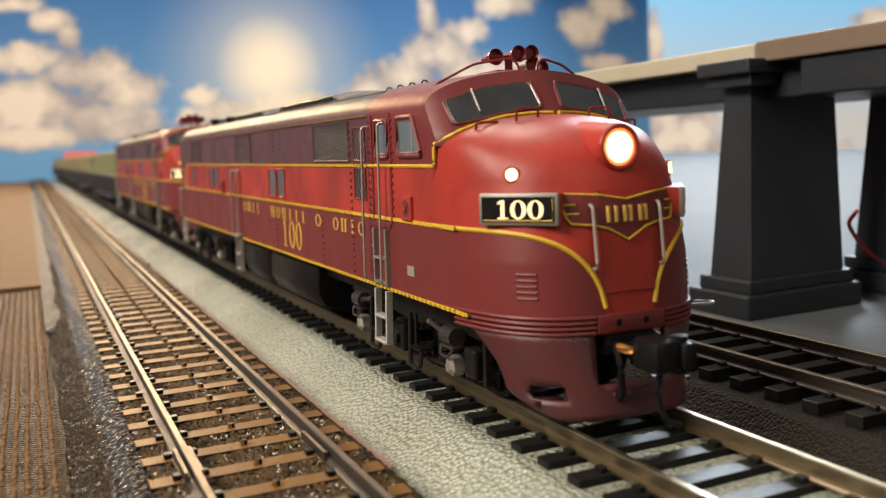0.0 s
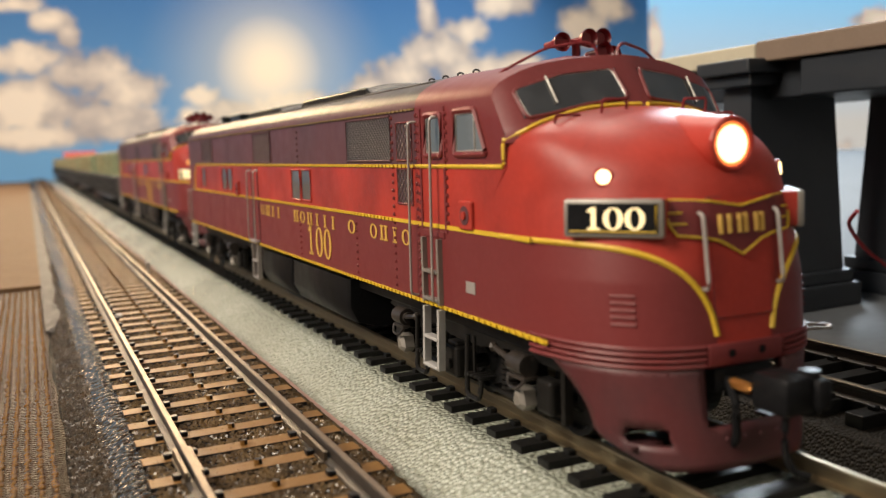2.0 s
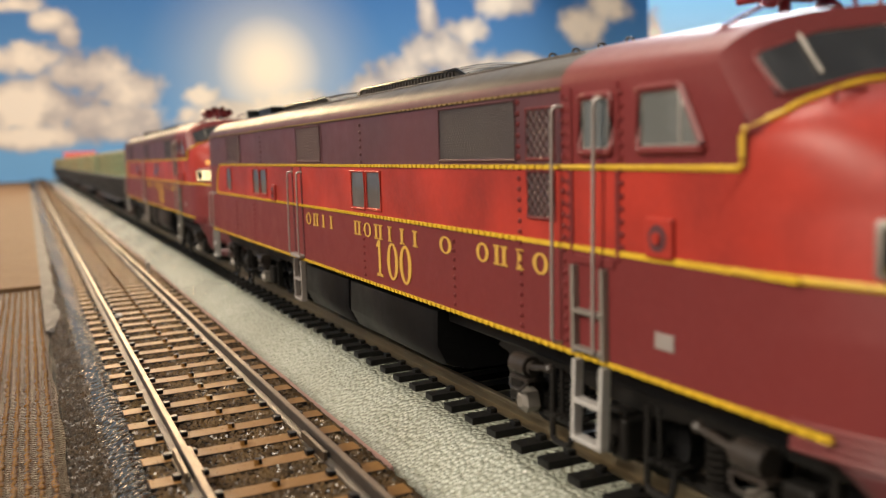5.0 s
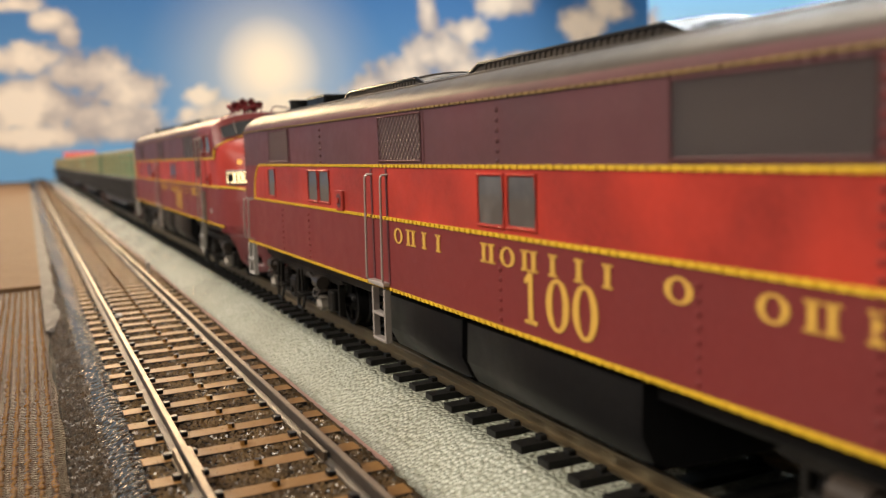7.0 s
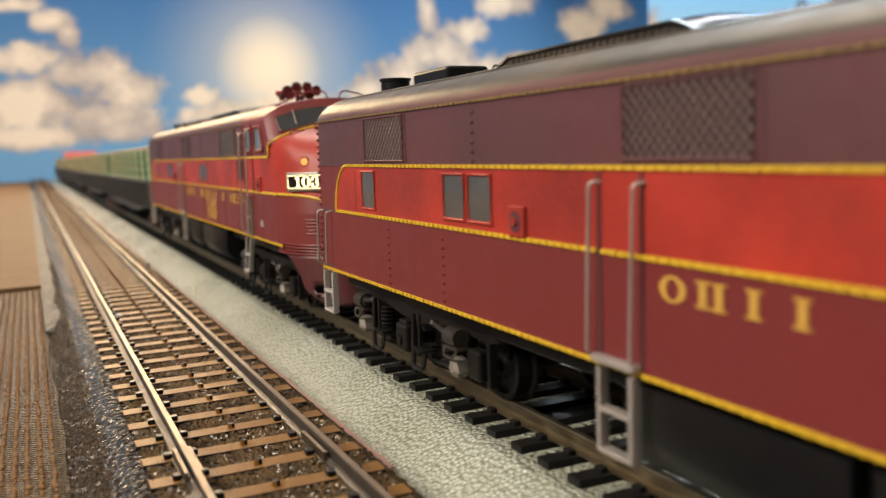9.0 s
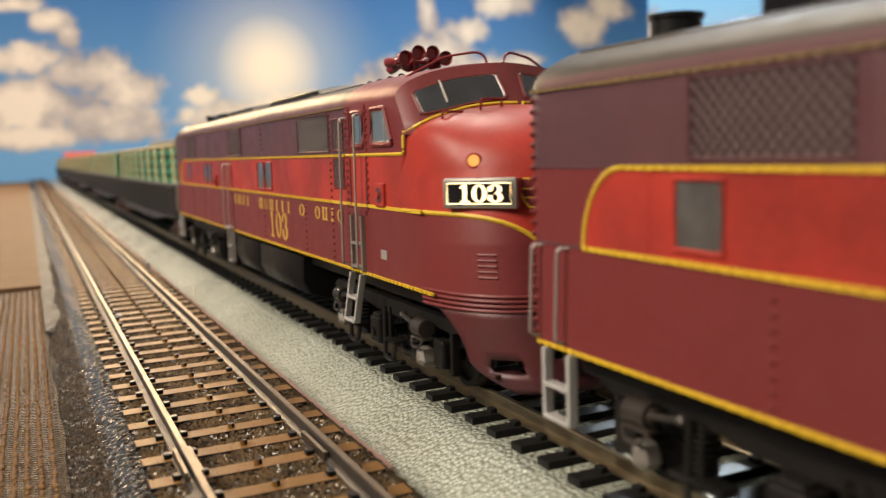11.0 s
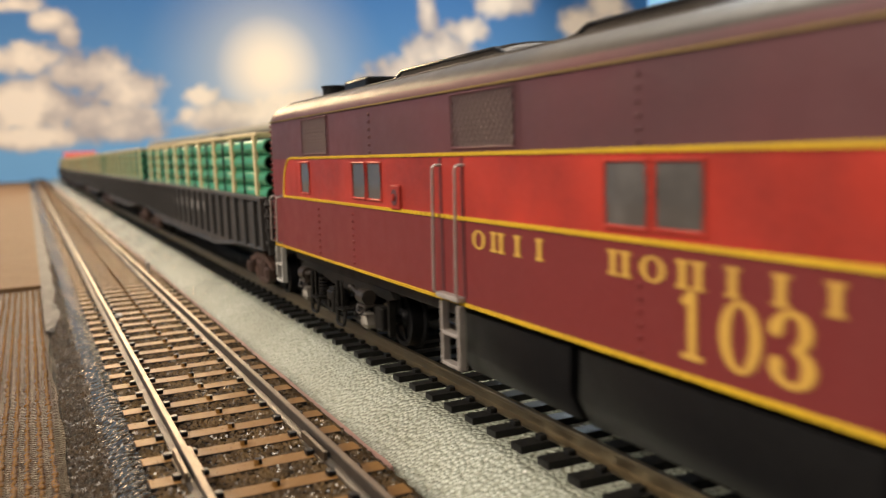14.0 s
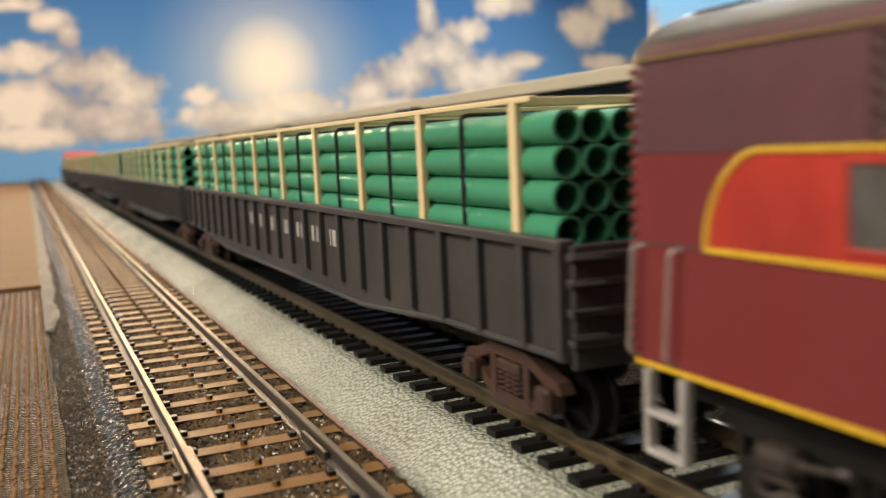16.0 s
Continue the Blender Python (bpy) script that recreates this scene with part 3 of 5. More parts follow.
def rivets(root, y, z0, z1, step=1.3, side=-1, r=0.38, mat=None):
    bm = bmesh.new()
    z = z0
    while z <= z1:
        bmesh.ops.create_icosphere(bm, subdivisions=1, radius=r, matrix=Matrix.Translation((side * W, y, z)))
        z += step
    return part("riveted_seam", bm, mat or MAROON, root)


def frame_poly(bm, pts, r):
    tube(bm, list(pts) + [pts[0], pts[1]], r, 6)


def window(root, y0, y1, z0, z1, side=-1, slant=0.0, rim=None, pane=None, cab=False):
    o = [(y0, z0), (y1, z0), (y1, z1), (y0 + slant, z1)]
    bm = prism(bmesh.new(), o, side * (W - 0.3), side * (W + 0.05))
    w = part("window", bm, pane or GLASS_GREY, root, "dull grey window pane")
    bm = bmesh.new()
    frame_poly(bm, arc([Vector((side * (W + 0.08), y, z)) for y, z in o + o[:2]], 0.7)[1:-1] if cab else [Vector((side * (W + 0.08), y, z)) for y, z in o], 0.45 if cab else 0.3)
    part("window_frame", bm, rim or RED, w)
    if cab:
        g = [(y0 + 0.7, z0 + 0.5), (y1 - 0.6, z0 + 0.5), (y1 - 0.6, z1 - 0.5), (y0 + slant + 0.5, z1 - 0.5)]
        bm = bmesh.new()
        frame_poly(bm, [Vector((side * (W + 0.1), y, z)) for y, z in g], 0.12)
        if slant:
            tube(bm, [Vector((side * (W + 0.1), y0 + slant + 0.2, z)) for z in (z0 + 0.5, z1 - 0.5)], 0.12, 6)
        part("window_sash", bm, SILVER, w, "thin bright window sash")


def wheel_mesh(s, tread, flange, hub):
    """One wheel turned from a single profile: flange, tread, face and hub."""
    bm = bmesh.new()
    prof = [(6.9, 0.6), (6.9, flange), (7.4, flange), (7.7, tread + 0.1), (10.0, tread), (10.0, tread * 0.84), (9.4, tread * 0.78), (9.4, hub * 0.55), (10.3, hub * 0.4), (10.3, 0.6)]
    rings = [[(s * x, r * math.cos(6.2832 * k / 28), r * math.sin(6.2832 * k / 28)) for k in range(28)] for x, r in prof]
    loft(bm, rings, close=True)
    box(bm, s * 9.2, s * 9.9, -0.5, 0.5, -tread * 0.75, tread * 0.75)
    return bm


def truck(root, yc, drop, sign):
    """A six-wheel truck; returns its wheelsets."""
    d = drop
    tr = part("truck", box(bmesh.new(), -9, 9, yc - 20, yc + 20, 8.5 - d, 12 - d, 0.5), BLACK, root, "dusty black six-wheel truck")
    for s in (-1, 1):
        bm = bmesh.new()
        prism(bm, [(yc - 31, 10.0 - d), (yc - 29, 11.4 - d), (yc + 29, 11.4 - d), (yc + 31, 10.0 - d), (yc + 28, 9.4 - d), (yc + 14, 9.8 - d), (yc + 5, 8.6 - d), (yc - 5, 8.6 - d), (yc - 14, 9.8 - d), (yc - 28, 9.4 - d)], s * 12.4, s * 13.8)
        for k in (-24.5, 24.5):
            box(bm, s * 12.6, s * 14.8, yc + k - 1.9, yc + k + 1.9, 3.4 - d, 8.0 - d, 0.5)
            for q in (-3.0, 3.0):
                box(bm, s * 12.4, s * 13.8, yc + k + q - 0.45, yc + k + q + 0.45, 2.6 - d, 10 - d, 0.15)
        for k in (-13.5, 13.5):
            for j in range(7):
                cyl(bm, (s * 13.2, yc + k, 4.2 + j * 0.75 - d), (s * 13.2, yc + k, 4.62 + j * 0.75 - d), 1.5, 10)
            box(bm, s * 12.2, s * 14.6, yc + k - 4.2, yc + k + 4.2, 3.2 - d, 4.0 - d, 0.25)
        part("side_frame", bm, TRUCKP, tr)
        bm = bmesh.new()
        box(bm, s * 13.2, s * 16.4, yc - 2.3, yc + 2.3, 3.4 - d, 8.2 - d, 0.5)
        box(bm, s * 14, s * 16.0, yc - 1.7, yc + 1.7, 8.0 - d, 8.8 - d, 0.3)
        cyl(bm, (s * 16.2, yc - 0.2, 5.4 - d), (s * 16.9, yc - 0.2, 5.4 - d), 0.8, 10)
        part("journal_box", bm, TRUCKP, tr, "square dusty journal box")
        for k, w in ((-20.5, 1), (20.5, -1)):
            bm = bmesh.new()
            cyl(bm, (s * 15.6, yc + k - 1.9, 9.4 - d), (s * 15.6, yc + k + 1.9, 9.4 - d), 1.45, 14)
            cyl(bm, (s * 15.6, yc + k + w * 1.9, 9.4 - d), (s * 15.6, yc + k + w * 2.6, 9.4 - d), 0.9, 12)
            box(bm, s * 14.2, s * 16.6, yc + k - 2.2, yc + k + 2.2, 7.5 - d, 8.0 - d, 0.12)
            cyl(bm, (s * 16.0, yc + k + w * 2.4, 9.6 - d), (s * 16.0, yc + k + w * 7, 10.4 - d), 0.42, 8)
            ball(bm, (s * 16.0, yc + k + w * 7, 10.4 - d), 0.7, 8)
            tube(bm, arc([(s * 16.4, yc + k - 2.2, 7.7 - d), (s * 16.9, yc + k - 1.2, 6.4 - d), (s * 16.9, yc + k + 1.6, 6.4 - d), (s * 16.4, yc + k + 2.2, 7.7 - d)], 0.8), 0.24, 6)
            part("brake_cylinder", bm, BRAKEP, tr, "grey-brown brake cylinder with its rod", True)
            bm = bmesh.new()
            outl = [(-0.9, 6.0), (0.7, 6.3), (1.3, 4.5), (0.9, 3.4), (-0.7, 3.2), (-1.5, 4.1)]
            loft(bm, [[(s * x, yc + k + y * g, 4.7 + (z - 4.7) * g - d) for y, z in outl] for x, g in ((14.2, 1.0), (15.9, 1.0), (16.5, 0.55))], close=True)
            part("sand_box", bm, GREYBOARD, tr, "faceted dull grey sand box")
        for k in (-9.2, 9.2):
            bm = bmesh.new()
            for j in range(4):
                box(bm, s * 14.8, s * 17.4, yc + k - 2.6 + j * 1.15, yc + k - 1.8 + j * 1.15, 5.3 - d, 5.75 - d, 0.1)
            tube(bm, arc([(s * 16.6, yc + k + 2.5, 11 - d), (s * 16.9, yc + k + 2.5, 2.2 - d), (s * 16.9, yc + k - 1.4, 2.2 - d), (s * 16.4, yc + k - 1.4, 5.4 - d)], 0.9), 0.4, 8)
            tube(bm, [(s * 16.2, yc + k + 1.2, 11 - d), (s * 16.2, yc + k + 1.2, 5.4 - d)], 0.3, 6)
            part("truck_step", bm, TRUCKP, tr, "ribbed black step on a hanger", True)
    sets = []
    for k in (-24.5, 0, 24.5):
        ws = part("wheelset", cyl(bmesh.new(), (-12.5, 0, 0), (12.5, 0, 0), 1.1, 8), BLACK, root, "black wheelset on an axle")
        for s in (-1, 1):
            part("wheel", wheel_mesh(s, 5.2, 5.9, 3.9), BLACK, ws)
        ws.location = (0, (yc + k) * U, (5.2 - drop) * U)
        sets.append(ws)
    return sets


def bars(root, words, z, size, mat=None):
    """Plain rings and footed bars in place of the painted name."""
    x0, x1 = -W - 0.02, -W - 0.14

    def block(bm, a, b, lo, hi):
        prism(bm, [(a, lo), (b, lo), (b, hi), (a, hi)], x0, x1)

    ring = [(math.cos(6.2832 * k / 22), math.sin(6.2832 * k / 22)) for k in range(22)]
    for lo, hi, marks in words:
        step = (lo - hi) / len(marks)
        for i, c in enumerate(marks):
            yc, w, h = lo - step * (i + 0.5), step * 0.36, size / 2
            bm = bmesh.new()
            if c == "r":
                loft(bm, [[(x1, yc + w * a, z + h * b) for a, b in ring], [(x1, yc + w * 0.52 * a, z + h * 0.80 * b) for a, b in ring]], close=True, caps=False)
            else:
                for m in ((-0.55, 0.55) if c == "d" else (0,)):
                    q = yc + m * w
                    block(bm, q + w * 0.24, q - w * 0.24, z - h, z + h)
                    for f in (-h, h - 0.28):
                        block(bm, q + w * 0.46, q - w * 0.46, z + f, z + f + 0.28)
            part("lettering_mark", bm, mat or LETTER, root, "gold painted mark")


def numeral(name, ch, material, parent, height, width, m, thick=0.12):
    """A slab-serif figure built from rings and bars; m: its middle, x along the line and y up."""
    bm = bmesh.new()
    h, w = height / 2, width / 2

    def slab_bar(x0, x1, y0, y1):
        box(bm, x0, x1, y0, y1, -thick / 2, thick / 2)

    def ringed(cy, rx, ry, t, thin, a0, a1, n=26):
        full = a1 - a0 > 359
        ang = [radians(a0 + (a1 - a0) * k / n) for k in range(n + (0 if full else 1))]
        out = [(rx * math.cos(a), cy + ry * math.sin(a)) for a in ang]
        inn = [((rx - t) * math.cos(a), cy + (ry - thin) * math.sin(a)) for a in ang]
        secs = [[(a[0], a[1], -thick / 2), (a[0], a[1], thick / 2), (b[0], b[1], thick / 2), (b[0], b[1], -thick / 2)] for a, b in zip(out, inn)]
        if full:
            secs.append(secs[0])
        loft(bm, secs, close=True, caps=not full)

    if ch == "0":
        ringed(0, w, h, w * 0.52, h * 0.13, 0, 360)
    elif ch == "1":
        slab_bar(-w * 0.36, w * 0.36, -h, h)
        slab_bar(-w, w, -h, -h * 0.84)
        prism_pts = [(-w * 0.36, h), (-w, h * 0.72), (-w, h * 0.56), (-w * 0.36, h * 0.66)]
        loft(bm, [[(x, y, q) for x, y in prism_pts] for q in (-thick / 2, thick / 2)], close=True)
    else:
        ringed(h * 0.47, w * 0.86, h * 0.53, w * 0.5, h * 0.13, -80, 165)
        ringed(-h * 0.45, w, h * 0.55, w * 0.55, h * 0.14, -165, 85)
        for q in (-h * 0.46, h * 0.5):
            bmesh.ops.create_cone(bm, cap_ends=True, segments=12, radius1=w * 0.3, radius2=w * 0.3, depth=thick, matrix=Matrix.Translation((-w * 0.66, q, 0)))
    bm.transform(m)
    return part(name, bm, material, parent)


SIDE_TEXT = Matrix(((0, 0, -1, 0), (-1, 0, 0, 0), (0, 1, 0, 0), (0, 0, 0, 1)))


def side_text(y, z, x=-W - 0.08):
    m = SIDE_TEXT.copy()
    m.translation = Vector((x, y, z))
    return m


def locomotive(number, label, drops, lit, pony):
    root = thing("diesel_locomotive", label, "locomotive", "locomotives in the train")
    # hood and cab shell
    bm = bmesh.new()
    prof = [(-W, SILL), (-W, 20), (-W, MID), (-W, 31), (-W, UPS), (-W, 37.5), (-W, 39.6)] + roof_pts() + [(W, 39.6), (W, 37.5), (W, UPS), (W, 31), (W, MID), (W, 20), (W, SILL)]

    def band(p):
        if p.z > EAVE + 0.15 and abs(p.x) < W - 0.15 or p.z > 46:
            return 3 if p.y > 50 else 0
        if p.y > 265.9:
            return 0
        if p.z < MID:
            return 0
        if p.z < UPS:
            return 1 if p.y < 247 else 0
        return 2 if p.y > 52 else 0

    low_l = [(-W, SILL), (-W, 20), (-W, MID), (-W, 31), (-W, UPS), (-W, 37.5), (-W, 39.6)]
    low_r = [(-x, z) for x, z in reversed(low_l)]

    def ring(e, k):
        return low_l + roof_pts(18, e, k) + low_r

    secs = [[(x, front_y(x, z) if z > 39 else (23.2 if z > UPS - 0.1 else 27.0), z) for x, z in ring(1.0, 0.92)]]
    secs.append([(x, max(27.2, front_y(x, z) + 1.2), z) for x, z in ring(1.0, 0.96)])
    secs.append([(x, 34, z) for x, z in ring(0.98, 0.985)])
    for y in (42, 52, 85, 119, 143, 195, 219, 246, 258, 264):
        secs.append([(x, y, z) for x, z in (ring(0.97, 1) if y < 50 else prof)])
    secs.append([(x * 0.995, LEN - 0.6, z - (0.3 if z > 45 else 0)) for x, z in prof])
    secs.append([(x * 0.975, LEN, z - (1.6 if z > 45 else 0)) for x, z in prof])
    rows = loft(bm, secs, caps=False, mat=band)
    bm.faces.new(rows[-1])
    cols = [(x, z) for x, z in roof_pts(18, 1.0, 0.92)]
    face = [[(x, front_y(x, 39.2), 34.8 if abs(x) < 12 else 38.0)] + [(x, front_y(x, 39.2 + (z - 39.2) * q / 6), 39.2 + (z - 39.2) * q / 6) for q in range(7)] for x, z in cols]
    loft(bm, face, caps=False)
    part("body_shell", bm, [MAROON, RED, UPPER, ROOFP], root, "maroon and red body with dusty grey-brown roof", True)
    # nose
    bm = bmesh.new()
    angs = [-90 + 180 * i / 120 for i in range(121)]
    zs = [SILL + (29 - SILL) * i / 40 for i in range(41)] + [29 + 13.6 * math.sin(math.pi / 2 * i / 30) ** 0.8 for i in range(1, 31)]
    zs[-1] = 42.59
    loft(bm, [[nose_at(z, a) for a in angs] for z in zs], caps=False, mat=lambda p: 0 if p.z < curve_z(p.x) and p.y < 28 else 1)
    part("nose", bm, [MAROON, RED], root, "bulbous red nose with a maroon lower half", True)
    # yellow lines on the nose and cab
    bm = bmesh.new()
    for s in (-1, 1):
        pts = []
        for i in range(40):
            x = W - 0.02 - 13.9 * (1 - math.cos(math.pi / 2 * i / 39))
            pts.append(nose_x(curve_z(x), s * x, 0.02))
        tube(bm, pts, 0.36, 6)
    part("nose_stripe", bm, YELLOW, root, "sweeping yellow line")
    bm = bmesh.new()
    for s in (-1, 1):
        pts = [Vector((s * (W + 0.02), 52, UPS)), Vector((s * (W + 0.02), 24.0, UPS))]
        pts += [Vector((s * (W + 0.02), 23.7, UPS + 0.4 + 2.8 * i / 6)) for i in range(7)]
        for i in range(60):
            p = nose_meets_cab(77.4 - 75.4 * (i / 59) ** 1.6)
            if p.z > 39.0 and (pts[-1] - Vector((s * p.x, p.y, p.z))).length > 0.5:
                pts.append(Vector((s * (p.x + 0.1), p.y - 0.12, p.z + 0.22)))
        tube(bm, pts, 0.32, 6)
    part("cab_stripe", bm, YELLOW, root, "yellow line under the windshield")
    # windshields
    for s in (-1, 1):
        def wp(x, z, out=0.12):
            return Vector((s * x, front_y(x, z) - out, z))
        cor = arc([wp(12.0, 41.6), wp(15.3, 41.0), wp(15.8, 44.6), wp(9.0, 46.7), wp(2.1, 47.4), wp(1.6, 43.3), wp(7.0, 42.7), wp(12.0, 41.6)], 0.8)[:-1]
        bm = bmesh.new()
        xs = np.linspace(1.8, 15.6, 12)
        low, high = np.interp(xs, (1.6, 7, 12, 15.4), (43.3, 42.7, 41.6, 41.0)), np.interp(xs, (2.1, 9, 15.8), (47.4, 46.7, 44.6))
        loft(bm, [[wp(x, b + (t - b) * k / 3, o) for k in range(4)] + [wp(x, b + (t - b) * k / 3, o - 0.3) for k in (3, 2, 1, 0)] for x, b, t, o in zip(xs, low, high, [0.16] * 12)], close=True)
        ws = part("windshield", bm, GLASS, root, "smoky dark windshield")
        bm = bmesh.new()
        frame_poly(bm, cor, 0.24)
        part("windshield_frame", bm, MAROON, ws)
        bm = bmesh.new()
        frame_poly(bm, [p + (sum(cor, Vector()) / len(cor) - p) * 0.035 + Vector((0, -0.05, 0)) for p in cor], 0.1)
        part("windshield_gasket", bm, SILVER, ws)
        bm = bmesh.new()
        tube(bm, [wp(11.3, 46.4, 0.5), wp(11.1, 42.9, 0.45)], 0.16, 6)
        part("wiper", bm, GREYBOARD, ws)
    # headlight
    bm = bmesh.new()
    cyl(bm, (0, 11, 37.4), (0, 3.0, 37.1), 3.5, 40, 3.2)
    head = part("headlight", bm, RED, root, "round red headlight housing", True)
    bm = bmesh.new()
    pts = [Vector((2.85 * math.cos(6.2832 * i / 40), 2.9, 37.1 + 2.85 * math.sin(6.2832 * i / 40))) for i in range(41)]
    tube(bm, pts, 0.38, 8)
    part("headlight_rim", bm, RED, head, smooth=True)
    # emissive ring that stands in for the lens lighting up its housing
    bm = bmesh.new()
    cyl(bm, (0, 3.3, 37.1), (0, 2.85, 37.1), 2.6, 40)
    part("headlight_reflector", bm, HOUSING_GLOW, head, "emissive orange ring for the lamp's glow on its housing")
    bm = bmesh.new()
    cyl(bm, (0, 3.3, 37.1), (0, 2.72, 37.1), 2.25, 40, 2.05)
    part("headlight_lens", bm, HEADLAMP, head, "glowing warm white lens")
    for s in (-1, 1):
        p = nose_x(33.8, s * 13.0)
        nrm = Vector((s * 0.62, -0.78, 0.08)).normalized()
        bm = bmesh.new()
        cyl(bm, p - nrm, p + nrm * 0.35, 1.15, 20)
        cl = part("class_light", bm, RED, root, "small round class lamp")
        bm = bmesh.new()
        cyl(bm, p + nrm * 0.3, p + nrm * 0.5, 0.85, 20)
        part("lamp_lens", bm, CLASSLAMP if lit else AMBER, cl, "glowing lens" if lit else "amber lens")
    # number boards
    for s in (-1, 1):
        a, b = Vector((s * 17.3, 11.0, 29.25)), Vector((s * 10.3, 2.0, 29.25))
        ax = (b - a).normalized() * 1.0
        if s > 0:
            ax = -ax
        up = Vector((0, 0, 1))
        nr = ax.cross(up).normalized()
        if nr.y > 0:
            nr = -nr
        m = Matrix((ax, up, nr)).transposed().to_4x4()
        m.translation = (a + b) / 2
        wd = (b - a).length * 1.0
        bm = box(bmesh.new(), -wd / 2, wd / 2, -2.12, 2.12, -4.5, -0.45, 0.4)
        bm.transform(m)
        nb = part("number_board", bm, RED, root, "red number board housing with a grey rim", True)
        bm = box(bmesh.new(), -wd / 2 - 0.05, wd / 2 + 0.05, -2.2, 2.2, -1.0, 0.0, 0.4)
        bm.transform(m)
        part("board_rim", bm, GREYBOARD, nb, "rounded dull grey rim", True)
        bm = box(bmesh.new(), -wd / 2 + 0.5, wd / 2 - 0.5, -1.68, 1.68, -0.3, 0.06)
        bm.transform(m)
        part("number_panel", bm, BLACK, nb, "black panel")
        bm = bmesh.new()
        q = [m @ Vector(v) for v in ((-wd / 2 + 0.75, -1.45, 0.08), (wd / 2 - 0.75, -1.45, 0.08), (wd / 2 - 0.75, 1.45, 0.08), (-wd / 2 + 0.75, 1.45, 0.08), (-wd / 2 + 0.75, -1.45, 0.08))][:3 if lit else 5]
        # without lit class lamps the edge glows too, imitating spill from the numerals
        tube(bm, q, 0.1, 6)
        part("panel_edge", bm, YELLOW if lit else NUMERAL_B, nb)
        mm = m @ Matrix.Translation((0.15, 0, 0.12))
        for i, ch in enumerate(number):
            numeral("numeral", ch, NUMERAL if lit else NUMERAL_B, nb, 2.5, wd * (0.13 if ch == "1" else 0.2), mm @ Matrix.Translation(((i - 1) * wd * 0.215 + (0.2 if i == 0 else 0), 0, 0)))
    # nose door with emblem
    bm = bmesh.new()
    loft(bm, [[nose_x(z, x, 0.18) for x in (-4.1, -2, 0, 2, 4.1)] for z in [17.9 + 13.4 * i / 10 for i in range(11)]], caps=False)
    dr = part("nose_door", bm, RED, root, "red nose door", True)
    bm = bmesh.new()
    frame_poly(bm, [nose_x(17.9, -4.1, 0.1), nose_x(17.9, 4.1, 0.1), nose_x(31.3, 4.1, 0.1), nose_x(31.3, -4.1, 0.1)], 0.16)
    part("door_gap", bm, MAROON, dr)
    outline = [(-9.6, 31.2), (-4.2, 30.9), (0, 30.2), (4.2, 30.9), (9.6, 31.2), (9.0, 29.6), (8.6, 28.2), (8.0, 27.2), (5.0, 26.9), (3.0, 26.4), (0, 24.8), (-3.0, 26.4), (-5.0, 26.9), (-8.0, 27.2), (-8.6, 28.2), (-9.0, 29.6)]
    def lo(x):
        x = abs(x)
        return 27.0 if 4.5 < x <= 8.2 else (31.1 - (9.7 - x) * 2.6 if x > 8.2 else 24.8 + x * 0.5)

    bm = bmesh.new()
    top = ((-9.6, 31.2), (-8.0, 31.1), (-6, 31), (-4.2, 30.9), (-2, 30.6), (0, 30.2), (2, 30.6), (4.2, 30.9), (6, 31), (8, 31.1), (9.6, 31.2))
    loft(bm, [[nose_x(lo(x) + (z - lo(x)) * k / 8, x, 0.34) for k in range(9)] for x, z in top], caps=False)
    part("emblem", bm, MAROON, root, "maroon winged emblem")
    bm = bmesh.new()
    frame_poly(bm, [nose_x(z, x, 0.38) for x, z in outline], 0.17)
    for s in (-1, 1):
        for z, x in ((29.7, 9.0), (28.5, 8.6)):
            tube(bm, [nose_x(z, s * x, 0.4), nose_x(z, s * (x - 1.7), 0.4)], 0.13, 6)
    part("emblem_outline", bm, YELLOW, root, "yellow emblem outline")
    for x in (-2.9, -1.7, -0.3, 0.6, 2.2, 3.1):
        bm = bmesh.new()
        tube(bm, [nose_x(27.2 + 0.24 * k, x, 0.38) for k in range(10)], 0.32, 6)
        part("emblem_bar", bm, LETTER, root, "plain gold bar")
    for s in (-1, 1):
        bm = bmesh.new()
        tube(bm, arc([nose_x(29.6, s * 5.4, -0.2), nose_x(29.6, s * 5.4, 1.0), nose_x(21.2, s * 5.4, 1.0), nose_x(21.2, s * 5.4, -0.2)], 0.8), 0.24, 8)
        part("nose_handrail", bm, SILVER, root, "upright wire handrail", True)
        bm = bmesh.new()
        for i in range(5):
            z = 20.6 - i * 0.8
            tube(bm, [nose_x(z, s * 14.2, 0.05), nose_x(z, s * 12.4, 0.05)], 0.22, 6)
        part("louvre", bm, MAROON, root, "small louvre")
        for x, z in ((12.0, 40.2), (6.2, 42.0)):
            p = Vector((s * x, 14 + (4 if x > 10 else 2.5), z))
            bm = bmesh.new()
            w = 1.7
            tube(bm, arc([p + Vector((-w, 0.4, -1)), p + Vector((-w, 0, 1.0)), p + Vector((w, -0.2, 1.0)), p + Vector((w, 0, -1))], 0.4), 0.2, 6)
            part("grab_iron", bm, HORN, root)
        bm = bmesh.new()
        tube(bm, arc([(s * 14.6, 32, 45.4), (s * 14.4, 31.5, 47.3), (s * 8, 29.5, 50.6), (s * 2.8, 27.2, 51.3), (s * 1.6, 26.8, 50.3), (s * 1.4, 26.6, 48.2)], 1.2), 0.22, 6)
        part("roof_handrail", bm, HORN, root, "bent wire roof handrail", True)
    # anti-climber and pilot
    bm = bmesh.new()
    box(bm, -5.4, 5.4, 0.25, 3, 12.5, 15.0, 0.2)
